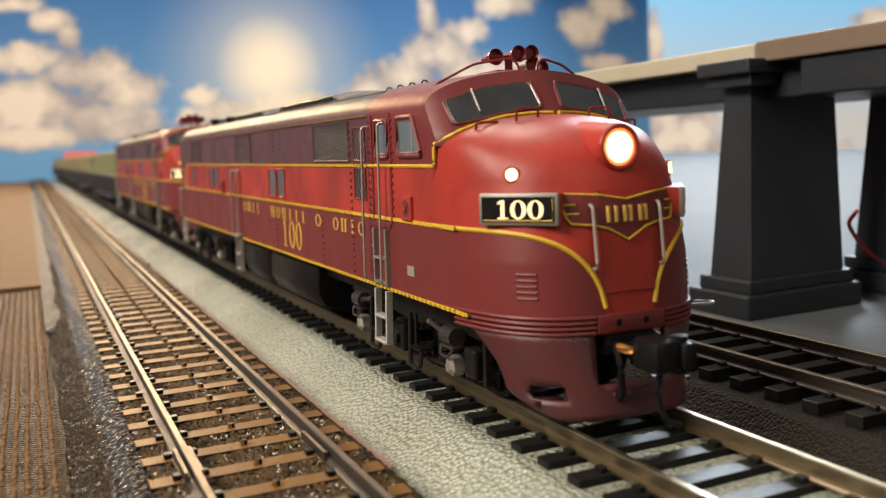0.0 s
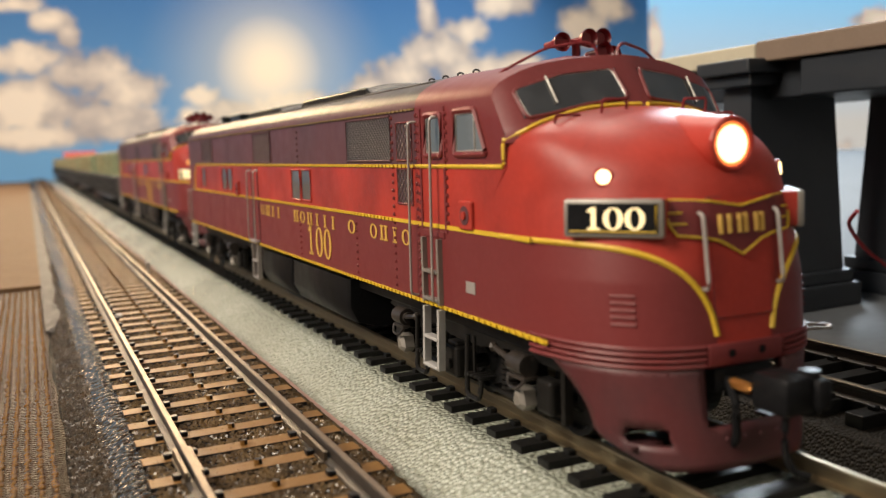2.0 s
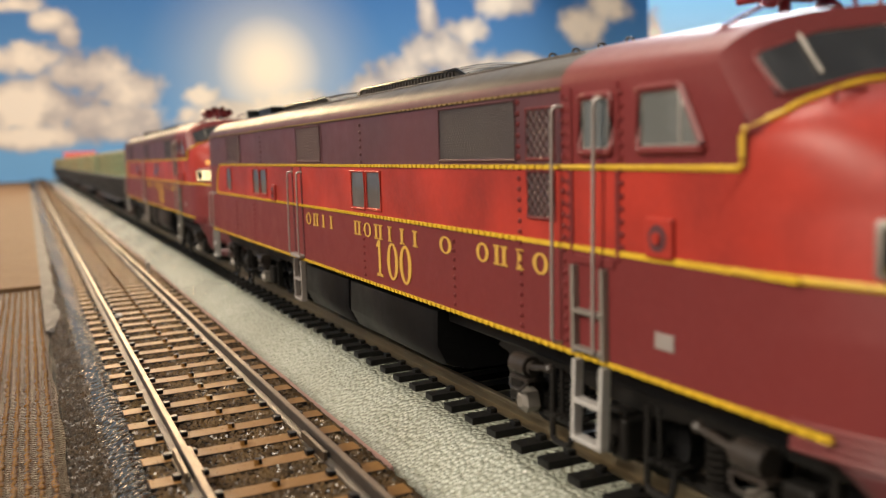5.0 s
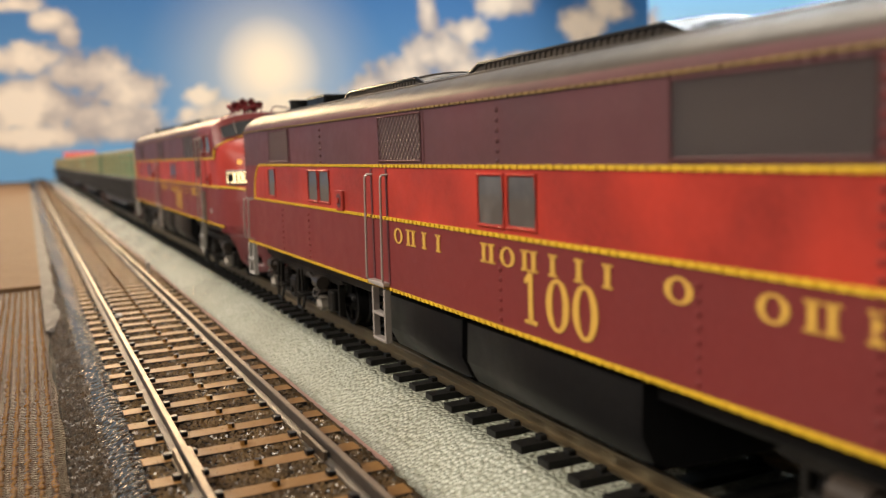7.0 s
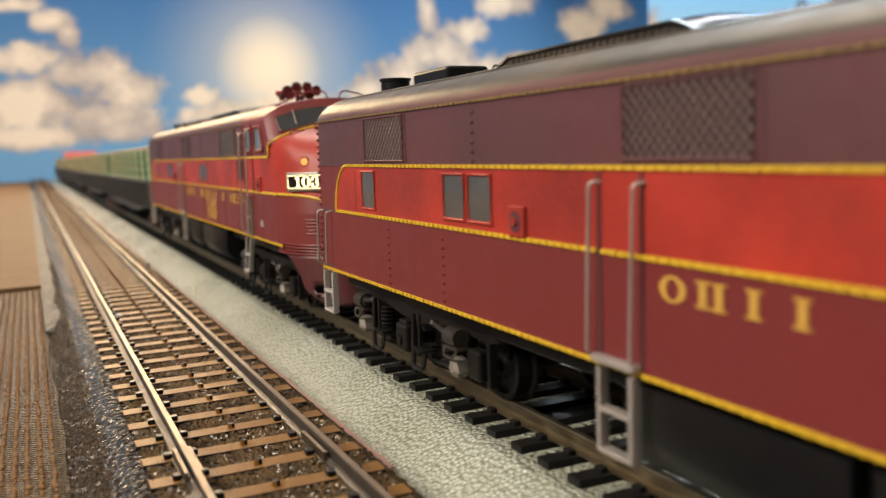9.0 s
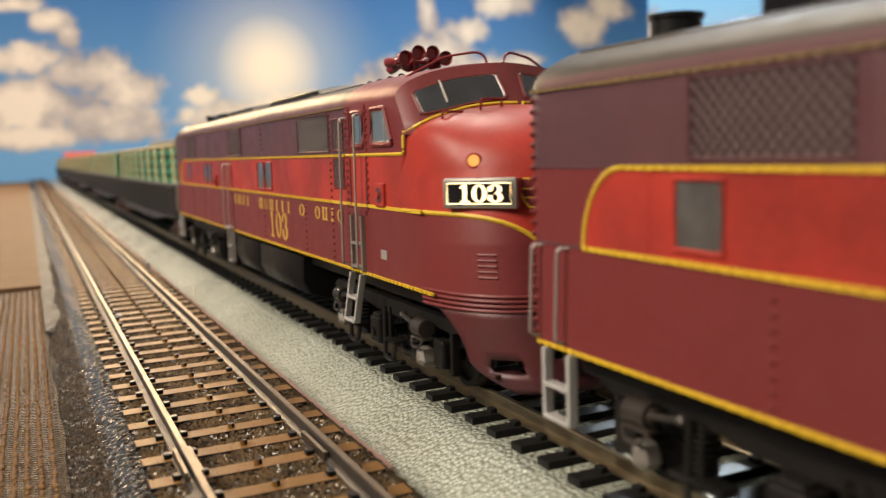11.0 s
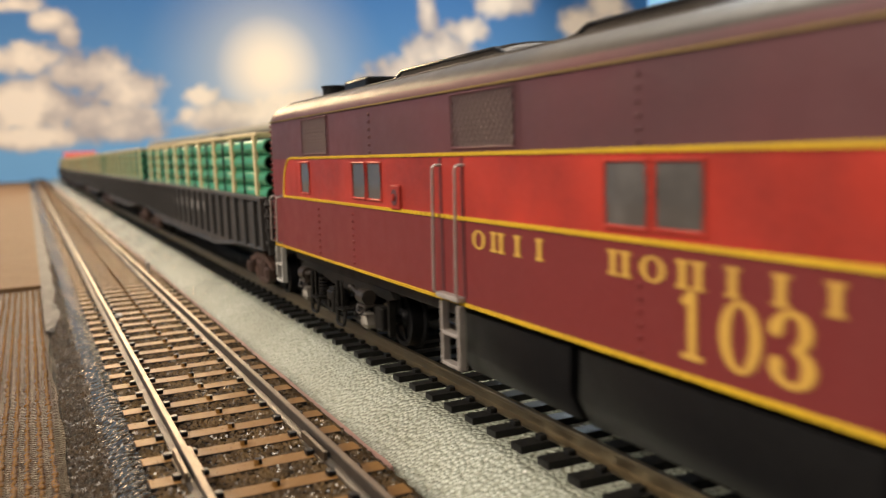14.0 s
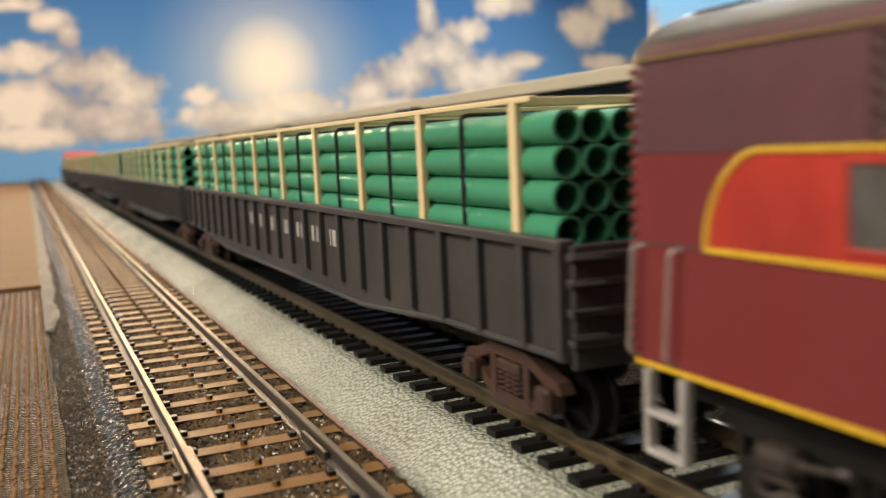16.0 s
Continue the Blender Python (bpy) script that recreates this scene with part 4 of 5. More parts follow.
    loft(bm, [[nose_at(SILL, a, -0.25) + Vector((0, 0, z - SILL)) for a in np.linspace(-78, 78, 61)] for z in (12.3, 14.6)], caps=False)
    ac = part("anticlimber", bm, MAROON, root, "ribbed maroon bumper band", True)
    for z in (12.7, 13.4, 14.1, 14.8):
        for s in (-1, 1):
            bm = bmesh.new()
            tube(bm, [nose_at(SILL, s * a, 0.1) + Vector((0, 0, z - SILL)) for a in np.linspace(10, 78, 30)], 0.27, 6)
            part("rib", bm, MAROON, ac, smooth=True)
    for x in (-2.2, 2.2):
        bm = bmesh.new()
        cyl(bm, (x, 0.4, 13.8), (x, 0.2, 13.8), 0.5, 12)
        part("socket", bm, BLACK, ac)
    bm = bmesh.new()
    rows = []
    zz = [12.7, 11.5, 10, 8.5, 7, 5.7, 4.7, 3.7, 2.8, 1.9, 1.0]
    for z in zz:
        yr = 15.0 - (12.7 - z) * 0.62 - 1.6 * math.sin(math.pi * (12.7 - z) / 8.6) if z > 4.2 else 9.6 - (4.2 - z) * 2.2
        k = (12.7 - z) / 11.7
        w, d = 17.2 - 2.6 * k, 27.0 + 1.6 * k
        row = []
        c = max(0.02, min(0.999, (28 - yr) / d)) ** 1.6
        amax = math.degrees(math.acos(c))
        front = math.degrees(math.asin(min(1, (5.7 / w)) ** 1.6))
        n = 18
        for a in [-amax + (amax - front) * i / n for i in range(n + 1)] + [-front + 2 * front * i / 6 for i in range(1, 7)] + [front + (amax - front) * i / n for i in range(1, n + 1)]:
            s_, c_ = math.sin(radians(a)), math.cos(radians(a))
            row.append(bm.verts.new((w * math.copysign(abs(s_) ** 0.625, s_), 28 - d * abs(c_) ** 0.625, z)))
        rows.append(row)
    for i, (a, b) in enumerate(zip(rows, rows[1:])):
        for k in range(len(a) - 1):
            mid = (a[k].co + b[k + 1].co) / 2
            if n <= k <= n + 5 and zz[i + 1] > 5.6:
                continue
            if 3.6 < mid.z < 5.8 and 9.4 < abs(mid.x) < 12.6:
                continue
            bm.faces.new((a[k], a[k + 1], b[k + 1], b[k]))
    pl = part("pilot", bm, [PILOTP], root, "maroon pilot skirt with scuffed paint", True)
    so = pl.modifiers.new("thickness", "SOLIDIFY")
    so.thickness, so.offset = 0.9 * U, 0
    bm = bmesh.new()
    box(bm, -2.6, 2.6, 1.2, 2.6, 3.2, 5.0, 0.3)
    for x in (-3.6, -1.2, 1.2, 3.6):
        ball(bm, nose_x(SILL, x, 1.1) + Vector((0, 0, 4.4 - SILL)), 0.25, 6)
    part("pilot_plate", bm, PILOTP, pl)
    bm = bmesh.new()
    for q in range(9):
        for side in (-1, 1):
            x = side * (6.4 + q * 1.15)
            y = 28 - 27.0 * (1 - (abs(x) / 17.2) ** 3.2) ** (1 / 3.2)
            bmesh.ops.create_icosphere(bm, subdivisions=1, radius=0.26, matrix=Matrix.Translation((x, y - 0.4, 11.9)))
    part("pilot_rivets", bm, PILOTP, pl)
    for side in (-1, 1):
        bm = bmesh.new()
        box(bm, side * 8.6, side * 13.2, 4.2, 8.2, 3.1, 3.6, 0.15)
        part("pilot_ledge", bm, PILOTP, pl)
    # coupler
    bm = bmesh.new()
    box(bm, -4.2, 4.2, 0.6, 14, 9.4, 12.2, 0.4)
    part("draft_box", bm, BLACK, root, "black coupler pocket", True)
    cp = part("coupler", box(bmesh.new(), -1.6, 1.6, -6, 3, 8.9, 11.0, 0.4), BLACK, root, "black knuckle coupler", True)
    part("coupler_head", box(bmesh.new(), -2.6, 2.0, -8.2, -2.6, 8.2, 12.6, 0.9), BLACK, cp, smooth=True)
    part("coupler_guard", box(bmesh.new(), 1.2, 3.4, -9, -4.5, 8.6, 12.2, 0.7), BLACK, cp, smooth=True)
    part("knuckle", cyl(bmesh.new(), (1.9, -6.8, 8.0), (1.9, -6.8, 12.9), 1.2, 12), BLACK, cp, smooth=True)
    bm = bmesh.new()
    pts = [Vector((-2.6 + 0.55 * math.cos(i * 0.9), -3.2 + i * 0.05, 10.6 + 0.55 * math.sin(i * 0.9))) for i in range(60)]
    tube(bm, pts, 0.14, 5)
    part("coupler_spring", bm, BRASS, cp, "copper spring")
    bm = bmesh.new()
    tube(bm, arc([(-0.6, -6.2, 8.4), (-0.8, -6.0, 4.5), (-0.2, -6.6, 1.8), (1.8, -7.2, 1.2)], 2), 0.42, 8)
    part("trip_pin", bm, BLACK, cp, smooth=True)
    bm = bmesh.new()
    tube(bm, arc([(-2.5, 1.2, 11.2), (-3.2, -1.4, 9.0), (-2.8, -1.2, 3.8), (-2.6, 1.0, 3.0)], 1.5), 0.5, 8)
    part("air_hose", bm, BLACK, root, "black rubber air hose", True)
    bm = bmesh.new()
    tube(bm, arc([(15.2, 6.5, 13.6), (17.4, 4.2, 13.9), (18.4, 5.6, 13.9), (17.4, 8.5, 13.6)], 0.7), 0.25, 6)
    part("corner_grab", bm, SILVER, root)
    # side stripes and rivet rows
    for s in (-1, 1):
        strip(root, 24.5, 52, UPS, 0.55, x=s, beads=False)
        strip(root, 52, 248.5, UPS, 0.5, x=s)
        strip(root, 17.5, 62, MID, 0.58, x=s, beads=False)
        strip(root, 62, 255.3, MID, 0.55, x=s)
        strip(root, 14, LEN - 0.8, SILL, 0.5, x=s)
        strip(root, 52, LEN - 0.8, EAVE - 0.1, 0.3, 0.2, OLIVE, x=s)
        strip(root, 248.6, LEN - 0.8, UPS, 0.3, 0.1, UPPER, x=s, beads=False, name="seam")
        strip(root, 255.4, LEN - 0.8, MID, 0.3, 0.1, UPPER, x=s, beads=False, name="seam")
        bm = bmesh.new()
        tube(bm, [Vector((s * (W + 0.06), 248.3 + 7 * math.sin(a), MID + (UPS - MID) * math.cos(a))) for a in np.linspace(0, math.pi / 2, 14)], 0.3, 6)
        part("end_stripe", bm, YELLOW, root, "curved yellow line")
        rim = [(248.3 + 7 * math.sin(a), MID + (UPS - MID) * math.cos(a)) for a in np.linspace(0, math.pi / 2, 14)]
        part("end_panel", prism(bmesh.new(), [(244, MID), (244, UPS)] + rim, s * (W - 0.2), s * (W + 0.05)), RED, root, "red panel with a rounded end")
    for y, z0, z1 in ((61.7, 15.5, 43.3), (51.6, 15.5, 43), (81, 15.4, 25.8), (119, 15.4, 25.8), (119, 35.8, 43.2), (195.3, 35.8, 43.2), (205.9, 15.4, 25.8), (227.8, 15.4, 25.8), (266, 15.5, 43), (50.6, 27, 43.5), (40.7, 27, 43.5)):
        rivets(root, y, z0, z1, mat=UPPER if z0 > 35 else MAROON)
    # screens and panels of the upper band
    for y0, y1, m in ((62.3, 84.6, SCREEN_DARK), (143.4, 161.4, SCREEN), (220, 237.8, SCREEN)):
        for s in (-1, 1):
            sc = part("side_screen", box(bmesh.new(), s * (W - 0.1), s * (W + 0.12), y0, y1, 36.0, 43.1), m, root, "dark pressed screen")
        bm = bmesh.new()
        frame_poly(bm, [Vector((-W - 0.08, y, z)) for y, z in ((y0, 35.9), (y1, 35.9), (y1, 43.2), (y0, 43.2))], 0.22)
        part("screen_frame", bm, UPPER, root)
    for y0, y1, z0, z1 in ((53.4, 59.6, 36, 41.9), (53.4, 59.6, 29.1, 34.6)):
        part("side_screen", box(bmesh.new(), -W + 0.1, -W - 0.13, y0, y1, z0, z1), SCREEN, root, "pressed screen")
        bm = bmesh.new()
        frame_poly(bm, [Vector((-W - 0.08, y, z)) for y, z in ((y0, z0), (y1, z0), (y1, z1), (y0, z1))], 0.22)
        part("screen_frame", bm, MAROON, root)
    for y in (85.2, 142.6, 161.8, 219.2, 238.4):
        part("panel_seam", box(bmesh.new(), -W + 0.1, -W - 0.1, y - 0.25, y + 0.25, 35.5, 43.5), UPPER, root)
    # windows
    for s in (-1, 1):
        window(root, 28.2, 37.8, 36.7, 42.7, s, 3.2, MAROON, GLASS_CAB, True)
        window(root, 42.2, 48.0, 36.6, 42.6, s, 0, MAROON, GLASS_CAB, True)
        window(root, 109.5, 116.4, 27.5, 34.1, s)
        window(root, 117.6, 124.6, 27.4, 34.1, s)
        window(root, 190.2, 197.0, 27.6, 34.0, s)
        window(root, 198.2, 205.0, 27.6, 34.0, s)
        window(root, 233.6, 240.0, 27.5, 34.1, s)
    # doors
    for y0, y1, z0, z1 in ((41.4, 50.0, 25.4, 43.7), (158.6, 165.8, 15.2, 34.6)):
        for y in (y0, y1):
            part("door_seam", box(bmesh.new(), -W + 0.1, -W - 0.18, y - 0.3, y + 0.3, z0, z1), UPPER if z0 < 20 else MAROON, root)
    part("kick_plate", box(bmesh.new(), -W + 0.1, -W - 0.25, 42, 49.8, 24.6, 25.6, 0.1), MAROON, root)
    for y in (34.4, 183.2):
        bm = box(bmesh.new(), -W + 0.2, -W - 0.55, y - 2.0, y + 2.0, 26.4, 30.4, 0.25)
        pt = part("filler_port", bm, RED, root, "square red filler plate")
        bm = bmesh.new()
        cyl(bm, (-W - 0.5, y, 28.4), (-W - 0.62, y, 28.4), 1.35, 16)
        part("port_recess", bm, UPPER, pt)
        bm = bmesh.new()
        cyl(bm, (-W - 0.55, y, 28.4), (-W - 0.9, y, 28.4), 0.6, 10)
        part("port_cap", bm, RED, pt)
    part("builder_plate", box(bmesh.new(), -W, -W - 0.15, 32.6, 35.4, 17.6, 19.2), SILVER, root, "tiny metal plate")
    # handrails and steps on the near side
    for y, z1 in ((52.6, 41.8), (44.4, 42.2), (159.0, 33.6), (166.6, 33.6), (259.6, 26.0), (265.2, 26.0)):
        bm = bmesh.new()
        tube(bm, arc([(-W, y - 1.0, z1), (-W - 1.2, y - 0.6, z1), (-W - 1.3, y, 15.2), (-W, y, 15.0)], 0.6), 0.21, 8)
        part("handrail", bm, SILVER, root, "dull silver wire handrail", True)

    def ladder(name, y0, y1, z0, z1, rungs, lab, mat=SILVER, out=1.0, foot=0.0):
        bm = bmesh.new()
        for y in (y0, y1):
            prism(bm, [(y - 0.34, z0), (y + 0.34, z0), (y + 0.34 + foot, z1), (y - 0.34 + foot, z1)], -W - out, -W - out + 1.1)
        for z in rungs:
            f = foot * (z - z0) / (z1 - z0)
            box(bm, -W - out - 0.2, -W - out + 1.3, y0 + f, y1 + f, z - 0.26, z + 0.26, 0.12)
        part(name, bm, mat, root, lab)

    ladder("cab_ladder", 43.6, 49.2, 14.6, 24.4, (15.2, 19.4), "silver ladder recessed in the cab side", GREYBOARD, 0.75)
    if pony:
        ladder("cab_step", 49.2, 54.6, 4.4, 13.9, (4.7, 9.2), "silver stirrup step bent back below the cab door", PALE, 0.9, -4.6)
    else:
        ladder("cab_step", 44.2, 49.4, 4.6, 13.9, (4.9, 9.3), "silver stirrup step below the cab door", PALE, 0.9, -0.6)
    ladder("door_step", 159.6, 165.2, 4.8, 14.0, (5.1, 9.6), "silver stirrup step below the side door", SILVER, 0.9)
    ladder("rear_step", 257.8, 263.0, 5.6, 14.0, (5.9, 9.8), "silver stirrup step at the rear corner", PALE, 0.9)
    part("door_sill", box(bmesh.new(), -W, -W - 1.4, 158.6, 166, 14.6, 15.4, 0.2), SILVER, root, "silver door sill")
    # marks and numbers on the side
    bars(root, ((156.5, 135.5, "rdss"), (125.0, 92.4, "drdsss"), (86.6, 80.8, "r"), (74.4, 54.4, "rdsr")), 23.7, 2.6)
    for i, ch in enumerate(number):
        numeral("road_numeral", ch, LETTER, root, 6.3, 2.9 if ch == "1" else 5.0, side_text(111.2 - i * 5.7 - (0.4 if i else 0), 19.1))
    # roof fittings
    for y0, y1, h in ((89, 147, 2.5), (157, 207, 2.2)):
        bm = bmesh.new()
        secs = []
        for y, k in ((y0, 0.05), (y0 + 7, 1), (y1 - 7, 1), (y1, 0.05)):
            secs.append([(x, y, TOP - 0.9 - (abs(x) / 9.5) ** 2 * 1.2 + h * k) for x in np.linspace(-9.5, 9.5, 9)])
        loft(bm, secs, caps=False)
        part("roof_hatch", bm, SCREEN_ROOF, root, "long raised roof screen", True)
        for side in (-1, 1):
            bm = bmesh.new()
            prism(bm, [(y0 + 1, TOP - 1.6), (y0 + 7, TOP - 2.1 + h), (y1 - 7, TOP - 2.1 + h), (y1 - 1, TOP - 1.6)], side * 9.1, side * 9.5)
            y = y0 + 8
            while y < y1 - 8:
                box(bm, side * 9.4, side * 9.75, y - 0.25, y + 0.25, TOP - 1.4, TOP - 2.2 + h)
                y += 1.4
            part("hatch_side", bm, ROOFP, root, "slatted side of the roof hatch")
    for y0, y1 in ((89, 147), (157, 207)):
        bm = bmesh.new()
        for s in (-1, 1):
            tube(bm, [(s * 9.5, y0, TOP - 2.2), (s * 9.5, y0 + 7, TOP + 0.3), (s * 9.5, y1 - 7, TOP + 0.3), (s * 9.5, y1, TOP - 2.2)], 0.35, 6)
        tube(bm, [(x, y0 + 2.5, TOP + 0.1 - (abs(x) / 9.5) ** 2 * 1.2) for x in np.linspace(-9.5, 9.5, 11)], 0.62, 8)
        part("hatch_edge", bm, BLACK, root, "black curved hatch lip", True)
        for k in range(int((y1 - y0 - 16) / 2.2)):
            y = y0 + 8 + k * 2.2
            bm = bmesh.new()
            tube(bm, [(x, y, TOP + 1.45 - (abs(x) / 9.5) ** 2 * 1.2) for x in np.linspace(-9.2, 9.2, 7)], 0.22, 4)
            part("hatch_slat", bm, ROOFP, root)
    bm = bmesh.new()
    for s in (-1, 1):
        box(bm, s * 13.2, s * 13.8, 54, 262, TOP - 2.0, TOP - 1.5, 0.1)
    part("roof_seam", bm, ROOFP, root)
    for y in (58, 64, 70, 76, 152, 214):
        bm = bmesh.new()
        for x in (-4, 0, 4):
            tube(bm, arc([(x - 0.7, y, TOP - 0.7), (x - 0.5, y, TOP + 0.7), (x + 0.5, y, TOP + 0.7), (x + 0.7, y, TOP - 0.7)], 0.4), 0.18, 5)
        part("lift_ring", bm, ROOFP, root)
    bm = bmesh.new()
    cyl(bm, (-4, 257, 47.6), (-4, 257, 51.4), 2.9, 20)
    cyl(bm, (-4, 257, 51.4), (-4, 257, 51.9), 3.2, 20)
    part("roof_vent", bm, BLACK, root, "round black roof vent", True)
    part("steam_box", box(bmesh.new(), -7, 1, 226, 241, 48.2, 51.6, 0.6), BLACK, root, "black roof box")
    # horns
    bm = bmesh.new()
    if pony:
        cyl(bm, (0, 60, 49), (0, 60, 52.8), 0.6, 10)
        box(bm, -4.6, 4.6, 59.2, 60.8, 52.4, 53.2, 0.2)
        spots = [(-4.2, 53.2, 0), (-1.5, 54.2, 0), (1.5, 54.2, 0), (4.2, 53.2, 0), (-2.8, 52.2, 2.5), (2.8, 52.2, 2.5)]
        y0 = 60
    else:
        box(bm, 0.5, 9.0, 38, 46, 48.6, 50.6, 0.4)
        cyl(bm, (5, 42, 50), (5, 42, 53.4), 0.7, 10)
        box(bm, 0.8, 8.6, 41.4, 42.6, 52.6, 53.4, 0.2)
        spots = [(2.1, 53.0, 2.5), (5.2, 53.3, 0), (8.0, 53.5, 0.5), (8.0, 51.4, 0), (10.2, 51.0, 1)]
        y0 = 43.5
    mount = part("horn_mount", bm, HORN, root)
    for x, z, d in spots:
        bm = bmesh.new()
        cyl(bm, (x, y0 + d, z), (x, y0 - 3.4 + d, z), 0.45, 10, 0.6)
        cyl(bm, (x, y0 - 3.4 + d, z), (x, y0 - 4.9 + d, z), 0.6, 18, 1.45)
        bm.faces.ensure_lookup_table()
        bell = max((f for f in bm.faces if f.normal.y < -0.9 or len(f.verts) == 18), key=lambda f: -f.calc_center_median().y)
        bmesh.ops.inset_region(bm, faces=[bell], thickness=0.22)
        bmesh.ops.translate(bm, verts=bell.verts, vec=(0, 0.9, 0))
        if pony:
            cyl(bm, (x, y0 + d, z), (x, y0 + 4 + d, z), 0.55, 12, 1.1)
        part("air_horn", bm, HORN, mount, "dark red air horn", True)
    # frame, fuel tank
    bm = bmesh.new()
    box(bm, -14, 14, 12, 262, 10.6, 14.6, 0.3)
    part("underframe", bm, BLACK, root)
    bm = bmesh.new()
    for y0, y1 in ((92, 133), (135, 164)):
        outl = [(-16.4, 12.6), (-16.6, 7), (-15, 3.8), (-11, 2.6), (11, 2.6), (15, 3.8), (16.6, 7), (16.4, 12.6)]
        loft(bm, [[(x * k, y, z) for x, z in outl] for y, k in ((y0, 0.97), (y0 + 0.8, 1), (y1 - 0.8, 1), (y1, 0.97))], close=True)
    part("fuel_tank", bm, BLACK, root, "long black fuel tank", True)
    sets = truck(root, 45, drops[0], 1) + truck(root, 228, drops[1], -1)
    return root, sets


loco_a, sets_a = locomotive("100", "maroon and red streamlined diesel locomotive with lit headlight", (0, 0), True, False)
loco_b, sets_b = locomotive("103", "maroon and red streamlined diesel locomotive with cluster horns", (2.0, 0.7), False, True)


# ---------------------------------------------------------------- gondolas with pipe loads
GL, PITCH = 267.0, 281.0


def gondola():
    root = thing("gondola_car", "weathered black gondola car loaded with green pipes", "freight car", "gondolas in the train")
    gw = 17.5
    for s in (-1, 1):
        bm = bmesh.new()
        prism(bm, [(0, 26.6), (GL, 26.6), (GL, 13.2), (GL - 34, 12.4), (GL - 70, 9.6), (70, 9.6), (34, 12.4), (0, 13.2)], s * (gw - 1.6), s * (gw - 0.7))
        part("side_wall", bm, GONDOLA, root)
        bm = bmesh.new()
        box(bm, s * (gw - 1.8), s * (gw + 0.5), 0, GL, 25.8, 27.0, 0.2)
        part("top_rail", bm, GONDOLA, root, "black top rail")
    bm = bmesh.new()
    for s in (-1, 1):
        tube(bm, [(s * (gw - 0.4), 0, 13.3), (s * (gw - 0.4), 34, 12.5), (s * (gw - 0.4), 70, 9.7), (s * (gw - 0.4), GL - 70, 9.7), (s * (gw - 0.4), GL - 34, 12.5), (s * (gw - 0.4), GL, 13.3)], 0.55, 6)
    part("bottom_flange", bm, GONDOLA, root)
    n = 23
    rib = None
    for i in range(n):
        y = min(max(9.6 + 12.05 * (i - 1), 1.0), GL - 1.0)
        zb = 13.0 if y < 34 or y > GL - 34 else 11.0
        for s in (-1, 1):
            if rib is None:
                rib = part("rib", box(bmesh.new(), -0.65, 0.65, -0.8, 0.8, 0, 13.2, 0.2), GONDOLA, root)
                rib.location = (s * (gw - 0.2) * U, y * U, 12.8 * U)
            else:
                again(rib, root, s * (gw - 0.2), y, 12.8 if zb > 12 else 12.6)
    for y in (0, GL):
        ew = part("end_wall", box(bmesh.new(), -gw + 1, gw - 1, y - 0.6, y + 0.6, 11.8, 26.4, 0.2), GONDOLA, root, "ribbed black end wall")
        for z in (15, 18.5, 22, 25):
            part("end_rib", box(bmesh.new(), -gw + 0.5, gw - 0.5, y - 1.2, y + 1.2, z - 0.5, z + 0.5, 0.2), GONDOLA, ew)
    part("car_floor", box(bmesh.new(), -gw + 1.4, gw - 1.4, 0.7, GL - 0.7, 12.6, 13.6), GONDOLA, root)
    bm = bmesh.new()
    for z in (16, 19, 22, 25):
        tube(bm, [(-gw + 0.3, -1.2, z), (-gw + 4.5, -1.8, z)], 0.25, 6)
    part("end_ladder", bm, GONDOLA, root)
    # marks
    for i, y in enumerate([87.9 + 12.05 * k for k in range(7)]):
        bm = bmesh.new()
        x0, x1 = -gw + 0.7, -gw + 0.5
        for a, b in ((2.4, 0.7), (-1.2, -2.2)) if i % 3 else ((1.6, 0.9), (-0.2, -2.4)):
            prism(bm, [(y + a, 19.1), (y + b, 19.1), (y + b, 22.4), (y + a, 22.4)], x0, x1)
        part("lettering_bar", bm, PALE, root, "white painted mark")
    # trucks
    sets = []
    for yc in (20, GL - 20):
        tr = part("truck", box(bmesh.new(), -10, 10, yc - 2.5, yc + 2.5, 6, 12, 0.4), RUST, root, "rust brown four-wheel truck")
        for s in (-1, 1):
            bm = bmesh.new()
            bow = [(-13.6, 6.9), (-12.6, 8.3), (-9.5, 8.9), (-6.5, 10.1), (-4.5, 10.6), (4.5, 10.6), (6.5, 10.1), (9.5, 8.9), (12.6, 8.3), (13.6, 6.9)]
            prism(bm, [(yc + a, b) for a, b in bow] + [(yc + a, b - 1.7) for a, b in reversed(bow[1:-1])], s * 12.2, s * 14.2)
            sag = [(-12.8, 6.2), (-9.0, 4.4), (-5.8, 2.5), (-4.0, 2.0), (4.0, 2.0), (5.8, 2.5), (9.0, 4.4), (12.8, 6.2)]
            prism(bm, [(yc + a, b + 1.9) for a, b in sag] + [(yc + a, b) for a, b in reversed(sag[1:-1])], s * 12.2, s * 14.0)
            for k in (-4.6, 4.6):
                box(bm, s * 12.3, s * 14.3, yc + k - 0.75, yc + k + 0.75, 3.2, 9.6, 0.2)
            box(bm, s * 12.5, s * 14.5, yc - 3.2, yc + 3.2, 7.0, 8.6, 0.3)
            for k in (-10.4, 10.4):
                box(bm, s * 12.6, s * 15.4, yc + k - 1.7, yc + k + 1.7, 4.0, 7.4, 0.5)
                box(bm, s * 15.2, s * 15.7, yc + k - 1.3, yc + k + 1.3, 4.6, 7.0, 0.15)
            part("side_frame", bm, RUST, tr, "pierced rust brown side frame")
            for k in (-2.1, 0, 2.1):
                bm = bmesh.new()
                tube(bm, [(s * 13.6 + 0.9 * math.cos(a), yc + k + 0.9 * math.sin(a), 4.2 + a * 0.115) for a in np.linspace(0, 31, 70)], 0.26, 5)
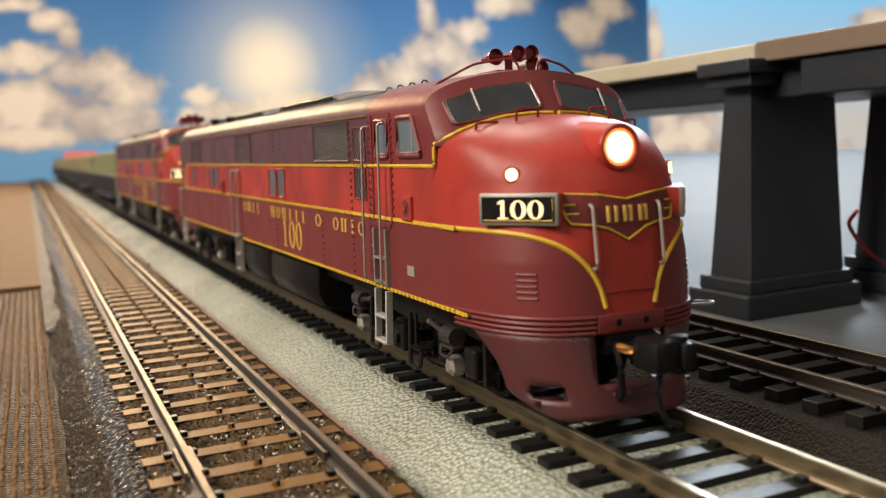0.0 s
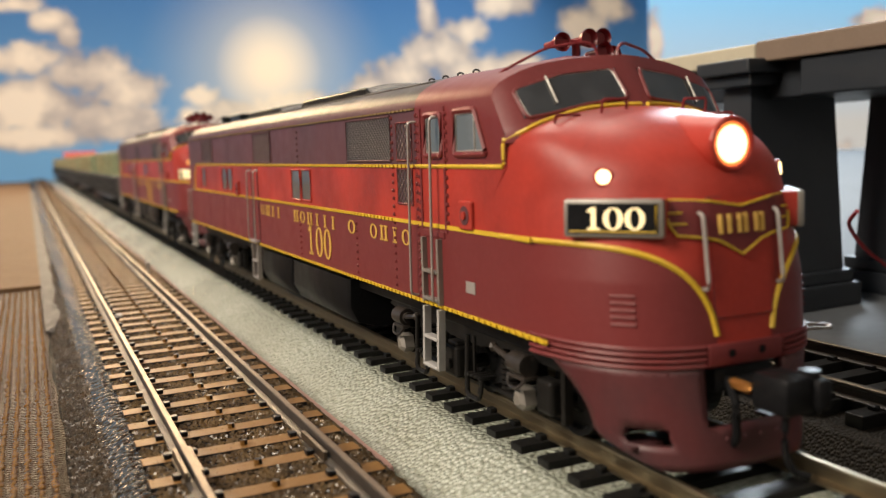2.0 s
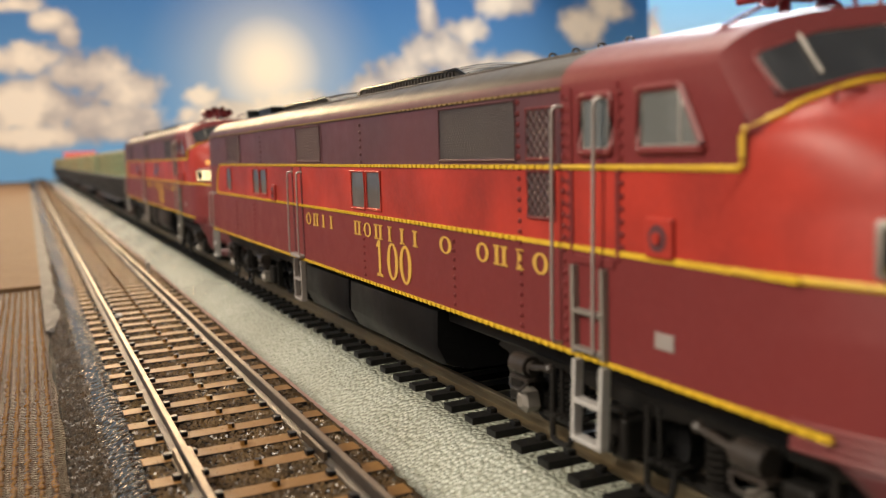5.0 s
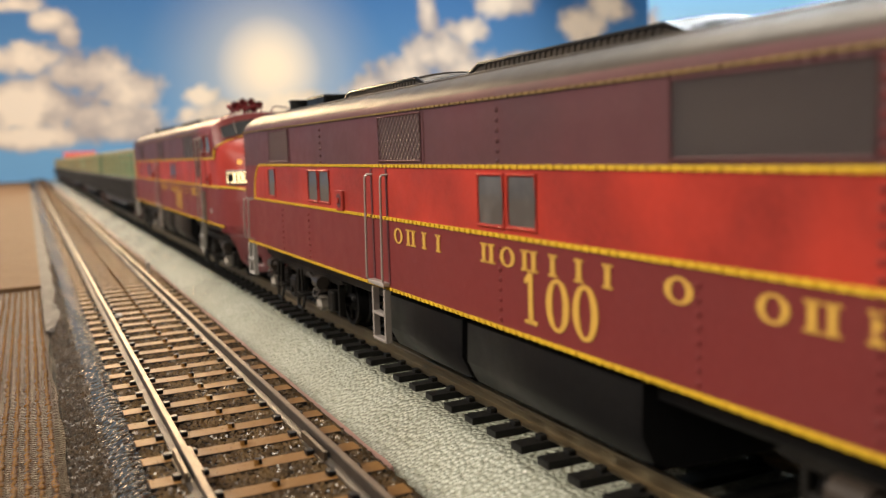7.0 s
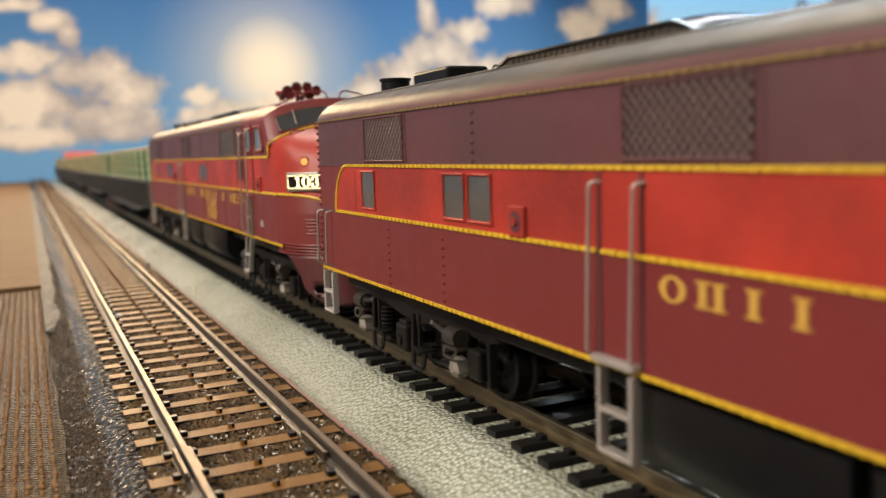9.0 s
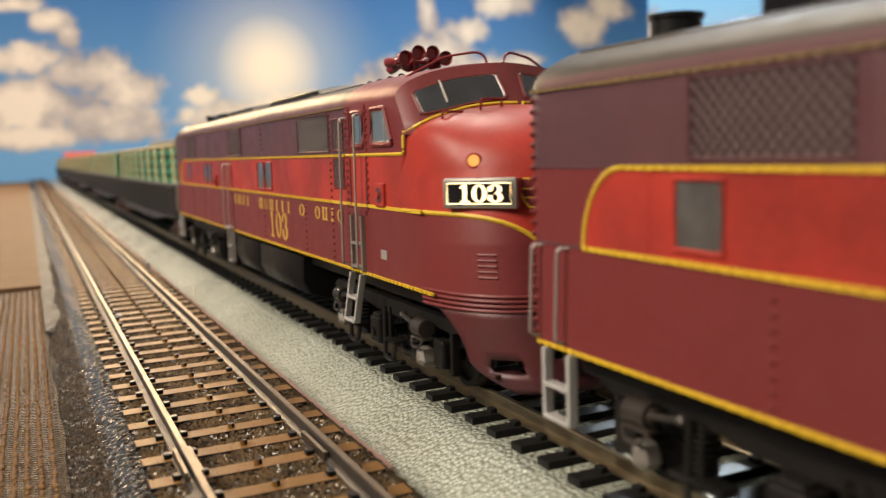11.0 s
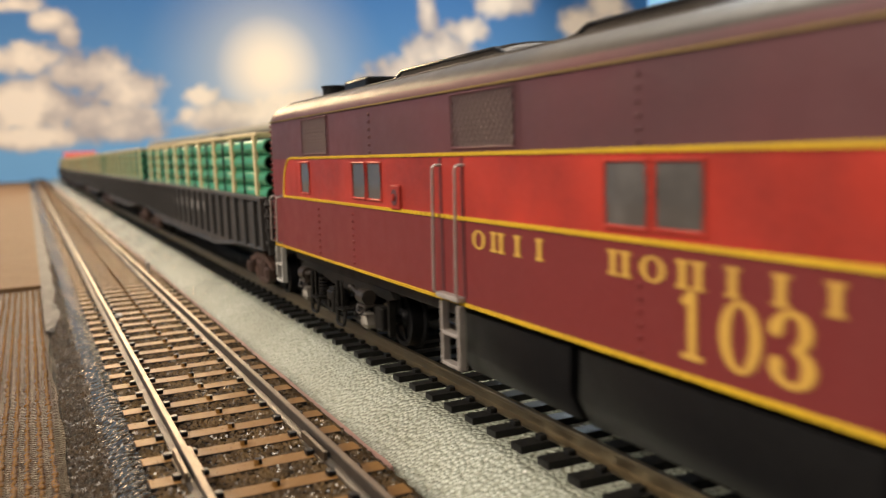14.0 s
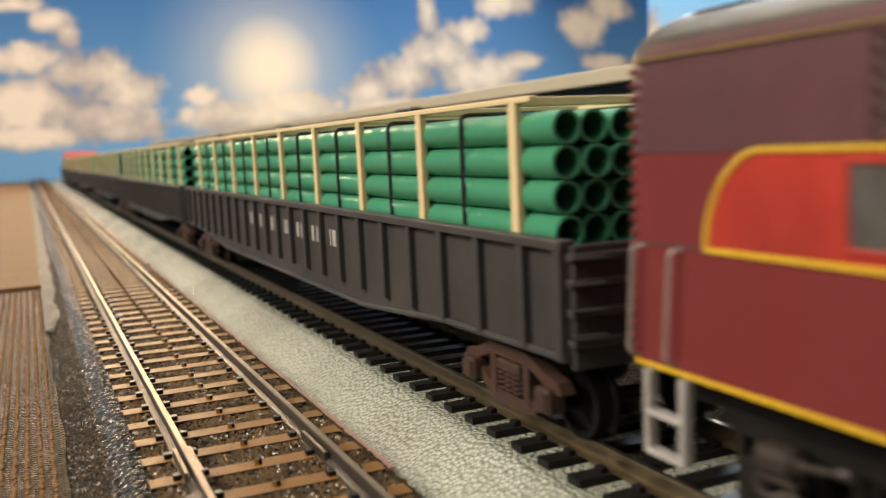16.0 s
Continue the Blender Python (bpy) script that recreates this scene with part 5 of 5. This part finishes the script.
                part("spring", bm, RUST, tr)
        for k in (-10.4, 10.4):
            ws = part("wheelset", cyl(bmesh.new(), (-12, 0, 0), (12, 0, 0), 1.0, 8), BLACK, root)
            for s in (-1, 1):
                part("wheel", wheel_mesh(s, 4.8, 5.4, 3.6), BLACK, ws)
            ws.location = (0, (yc + k) * U, 4.8 * U)
            sets.append(ws)
    bm = bmesh.new()
    for y, d in ((0, -1), (GL, 1)):
        box(bm, -1.6, 1.6, y + d * 0, y + d * 5, 8.9, 11, 0.3)
        box(bm, -2.4, 2.4, y + d * 4, y + d * 8.5, 8.3, 12.2, 0.6)
    part("coupler", bm, BLACK, root)
    return root, sets


def pipe_load():
    """Rows of stacked green pipes between stakes, as one thing that rides in the car."""
    root = thing("pipe_load", "stacked green plastic pipes held by pale wooden stakes", "pipe load", "pipe loads in the gondolas")
    bm = bmesh.new()
    r, ri, seg = 2.1, 1.72, 20
    ring = [(math.cos(6.2832 * k / seg), math.sin(6.2832 * k / seg)) for k in range(seg)]
    y0, y1 = 0, 257
    loft(bm, [[(r * c, y0, r * s) for c, s in ring], [(r * c, y1, r * s) for c, s in ring]], close=True, caps=False)
    loft(bm, [[(ri * c, y0, ri * s) for c, s in ring], [(ri * c, y1, ri * s) for c, s in ring]], close=True, caps=False)
    for y in (y0, y1):
        a = [bm.verts.new((r * c, y, r * s)) for c, s in ring]
        b = [bm.verts.new((ri * c, y, ri * s)) for c, s in ring]
        for k in range(seg):
            j = (k + 1) % seg
            bm.faces.new((a[k], a[j], b[j], b[k]))
    first = part("pipe", bm, PIPEG, root, "", True)
    rnd = random.Random(4)
    spots = [(x, z) for z in (18.7, 22.95, 27.2, 31.45, 35.7, 39.95) for x in (-12.66, -8.44, -4.22, 0, 4.22, 8.44, 12.66)]
    for i, (x, z) in enumerate(spots):
        y = rnd.uniform(-0.5, 0.5)
        if i == 0:
            first.location = (x * U, y * U, z * U)
        else:
            again(first, root, x, y, z)
    stake = None
    for i in range(9):
        y = 10.2 + 28.8 * i if i else 8.6
        for s in (-1, 1):
            if stake is None:
                stake = part("stake", box(bmesh.new(), -0.55, 0.55, -0.95, 0.95, 13.6, 43.2, 0.15), STAKE, root, "pale wooden stake")
                stake.location = (s * 14.85 * U, y * U, 0)
            else:
                again(stake, root, s * 14.85, y, 0)
        if i == 0:
            rail = part("cross_bar", box(bmesh.new(), -15.4, 15.4, -0.8, 0.8, 42.8, 44.0, 0.15), STAKE, root)
            rail.location = (0, y * U, 0)
        else:
            again(rail, root, 0, y, 0)
        if i < 8:
            bm = bmesh.new()
            tube(bm, arc([(-15.0, 0, 17), (-15.0, 0, 42.5), (15.0, 0, 42.5), (15.0, 0, 17)], 1.2), 0.35, 6)
            w = part("band", bm, WIRE, root, "dark binding wire") if i == 0 else again(w, root, 0, 9.5 + 28.8 * i + 14.6, 0)
            if i == 0:
                w.location = (0, 24.1 * U, 0)
    for s in (-1, 1):
        bm = bmesh.new()
        box(bm, s * 14.2, s * 15.4, 4, 246, 43.2, 44.0, 0.15)
        part("top_stringer", bm, STAKE, root, "pale wooden stringer")
    return root


car, car_sets = gondola()
load = pipe_load()
cars, loads, all_car_sets = [car], [load], [car_sets]
for k in range(1, 6):
    c = copy_thing(car, Matrix.Identity(4))
    cars.append(c)
    all_car_sets.append([o for o in c.children if o.name.startswith("wheelset")])
    loads.append(copy_thing(load, Matrix.Identity(4)))


# ---------------------------------------------------------------- what moves
RUN = ((0, 0), (0.5, 3.9), (1, 9.0), (1.5, 15.1), (2, 21.35), (2.5, 26.8), (3, 32.0), (3.5, 37.3), (4, 44.6), (4.2, 47.9), (5.2, 67.5), (6.3, 94.8), (6.5, 100.4), (7, 115), (7.5, 129.4),
       (8, 146), (8.5, 164.7), (9, 184.3), (9.2, 192.3), (10.2, 235.4), (11.3, 284.5), (11.5, 293.8), (12, 317.1), (12.5, 340.3), (13, 364.2), (13.5, 392), (14, 424.7), (14.5, 460), (15, 496), (15.5, 533), (16, 569.8))


def time_at(s):
    return float(np.interp(s, [b for a, b in RUN], [a for a, b in RUN]))


def motions():
    walk(loco_a, [(t, pose(0, (98 - s) * U, 0, 0, 0.93, 0)) for t, s in RUN])
    walk(loco_b, [(t, pose(-1.4 * U, (98 + 279.2 - s) * U, 2.0 * U, -0.1, 0.93, -0.3)) for t, s in RUN])
    for k, (c, l) in enumerate(zip(cars, loads)):
        walk(c, [(t, pose(0, (656.8 + PITCH * k - s) * U, 0)) for t, s in RUN])
        walk(l, [(t, pose(0, (662.8 + PITCH * k - s) * U, 0)) for t, s in RUN])
    for sets, r in ((sets_a + sets_b, 5.2), (sum(all_car_sets, []), 4.8)):
        step = 1.3
        n = int(RUN[-1][1] / r / step)
        turns = [(time_at(i * step * r), i * step) for i in range(n + 1)] + [(16.0, RUN[-1][1] / r)]
        for w in sets:
            p = w.location / U
            walk(w, [(t, pose(p.x * U, p.y * U, p.z * U, math.degrees(a))) for t, a in turns])


motions()
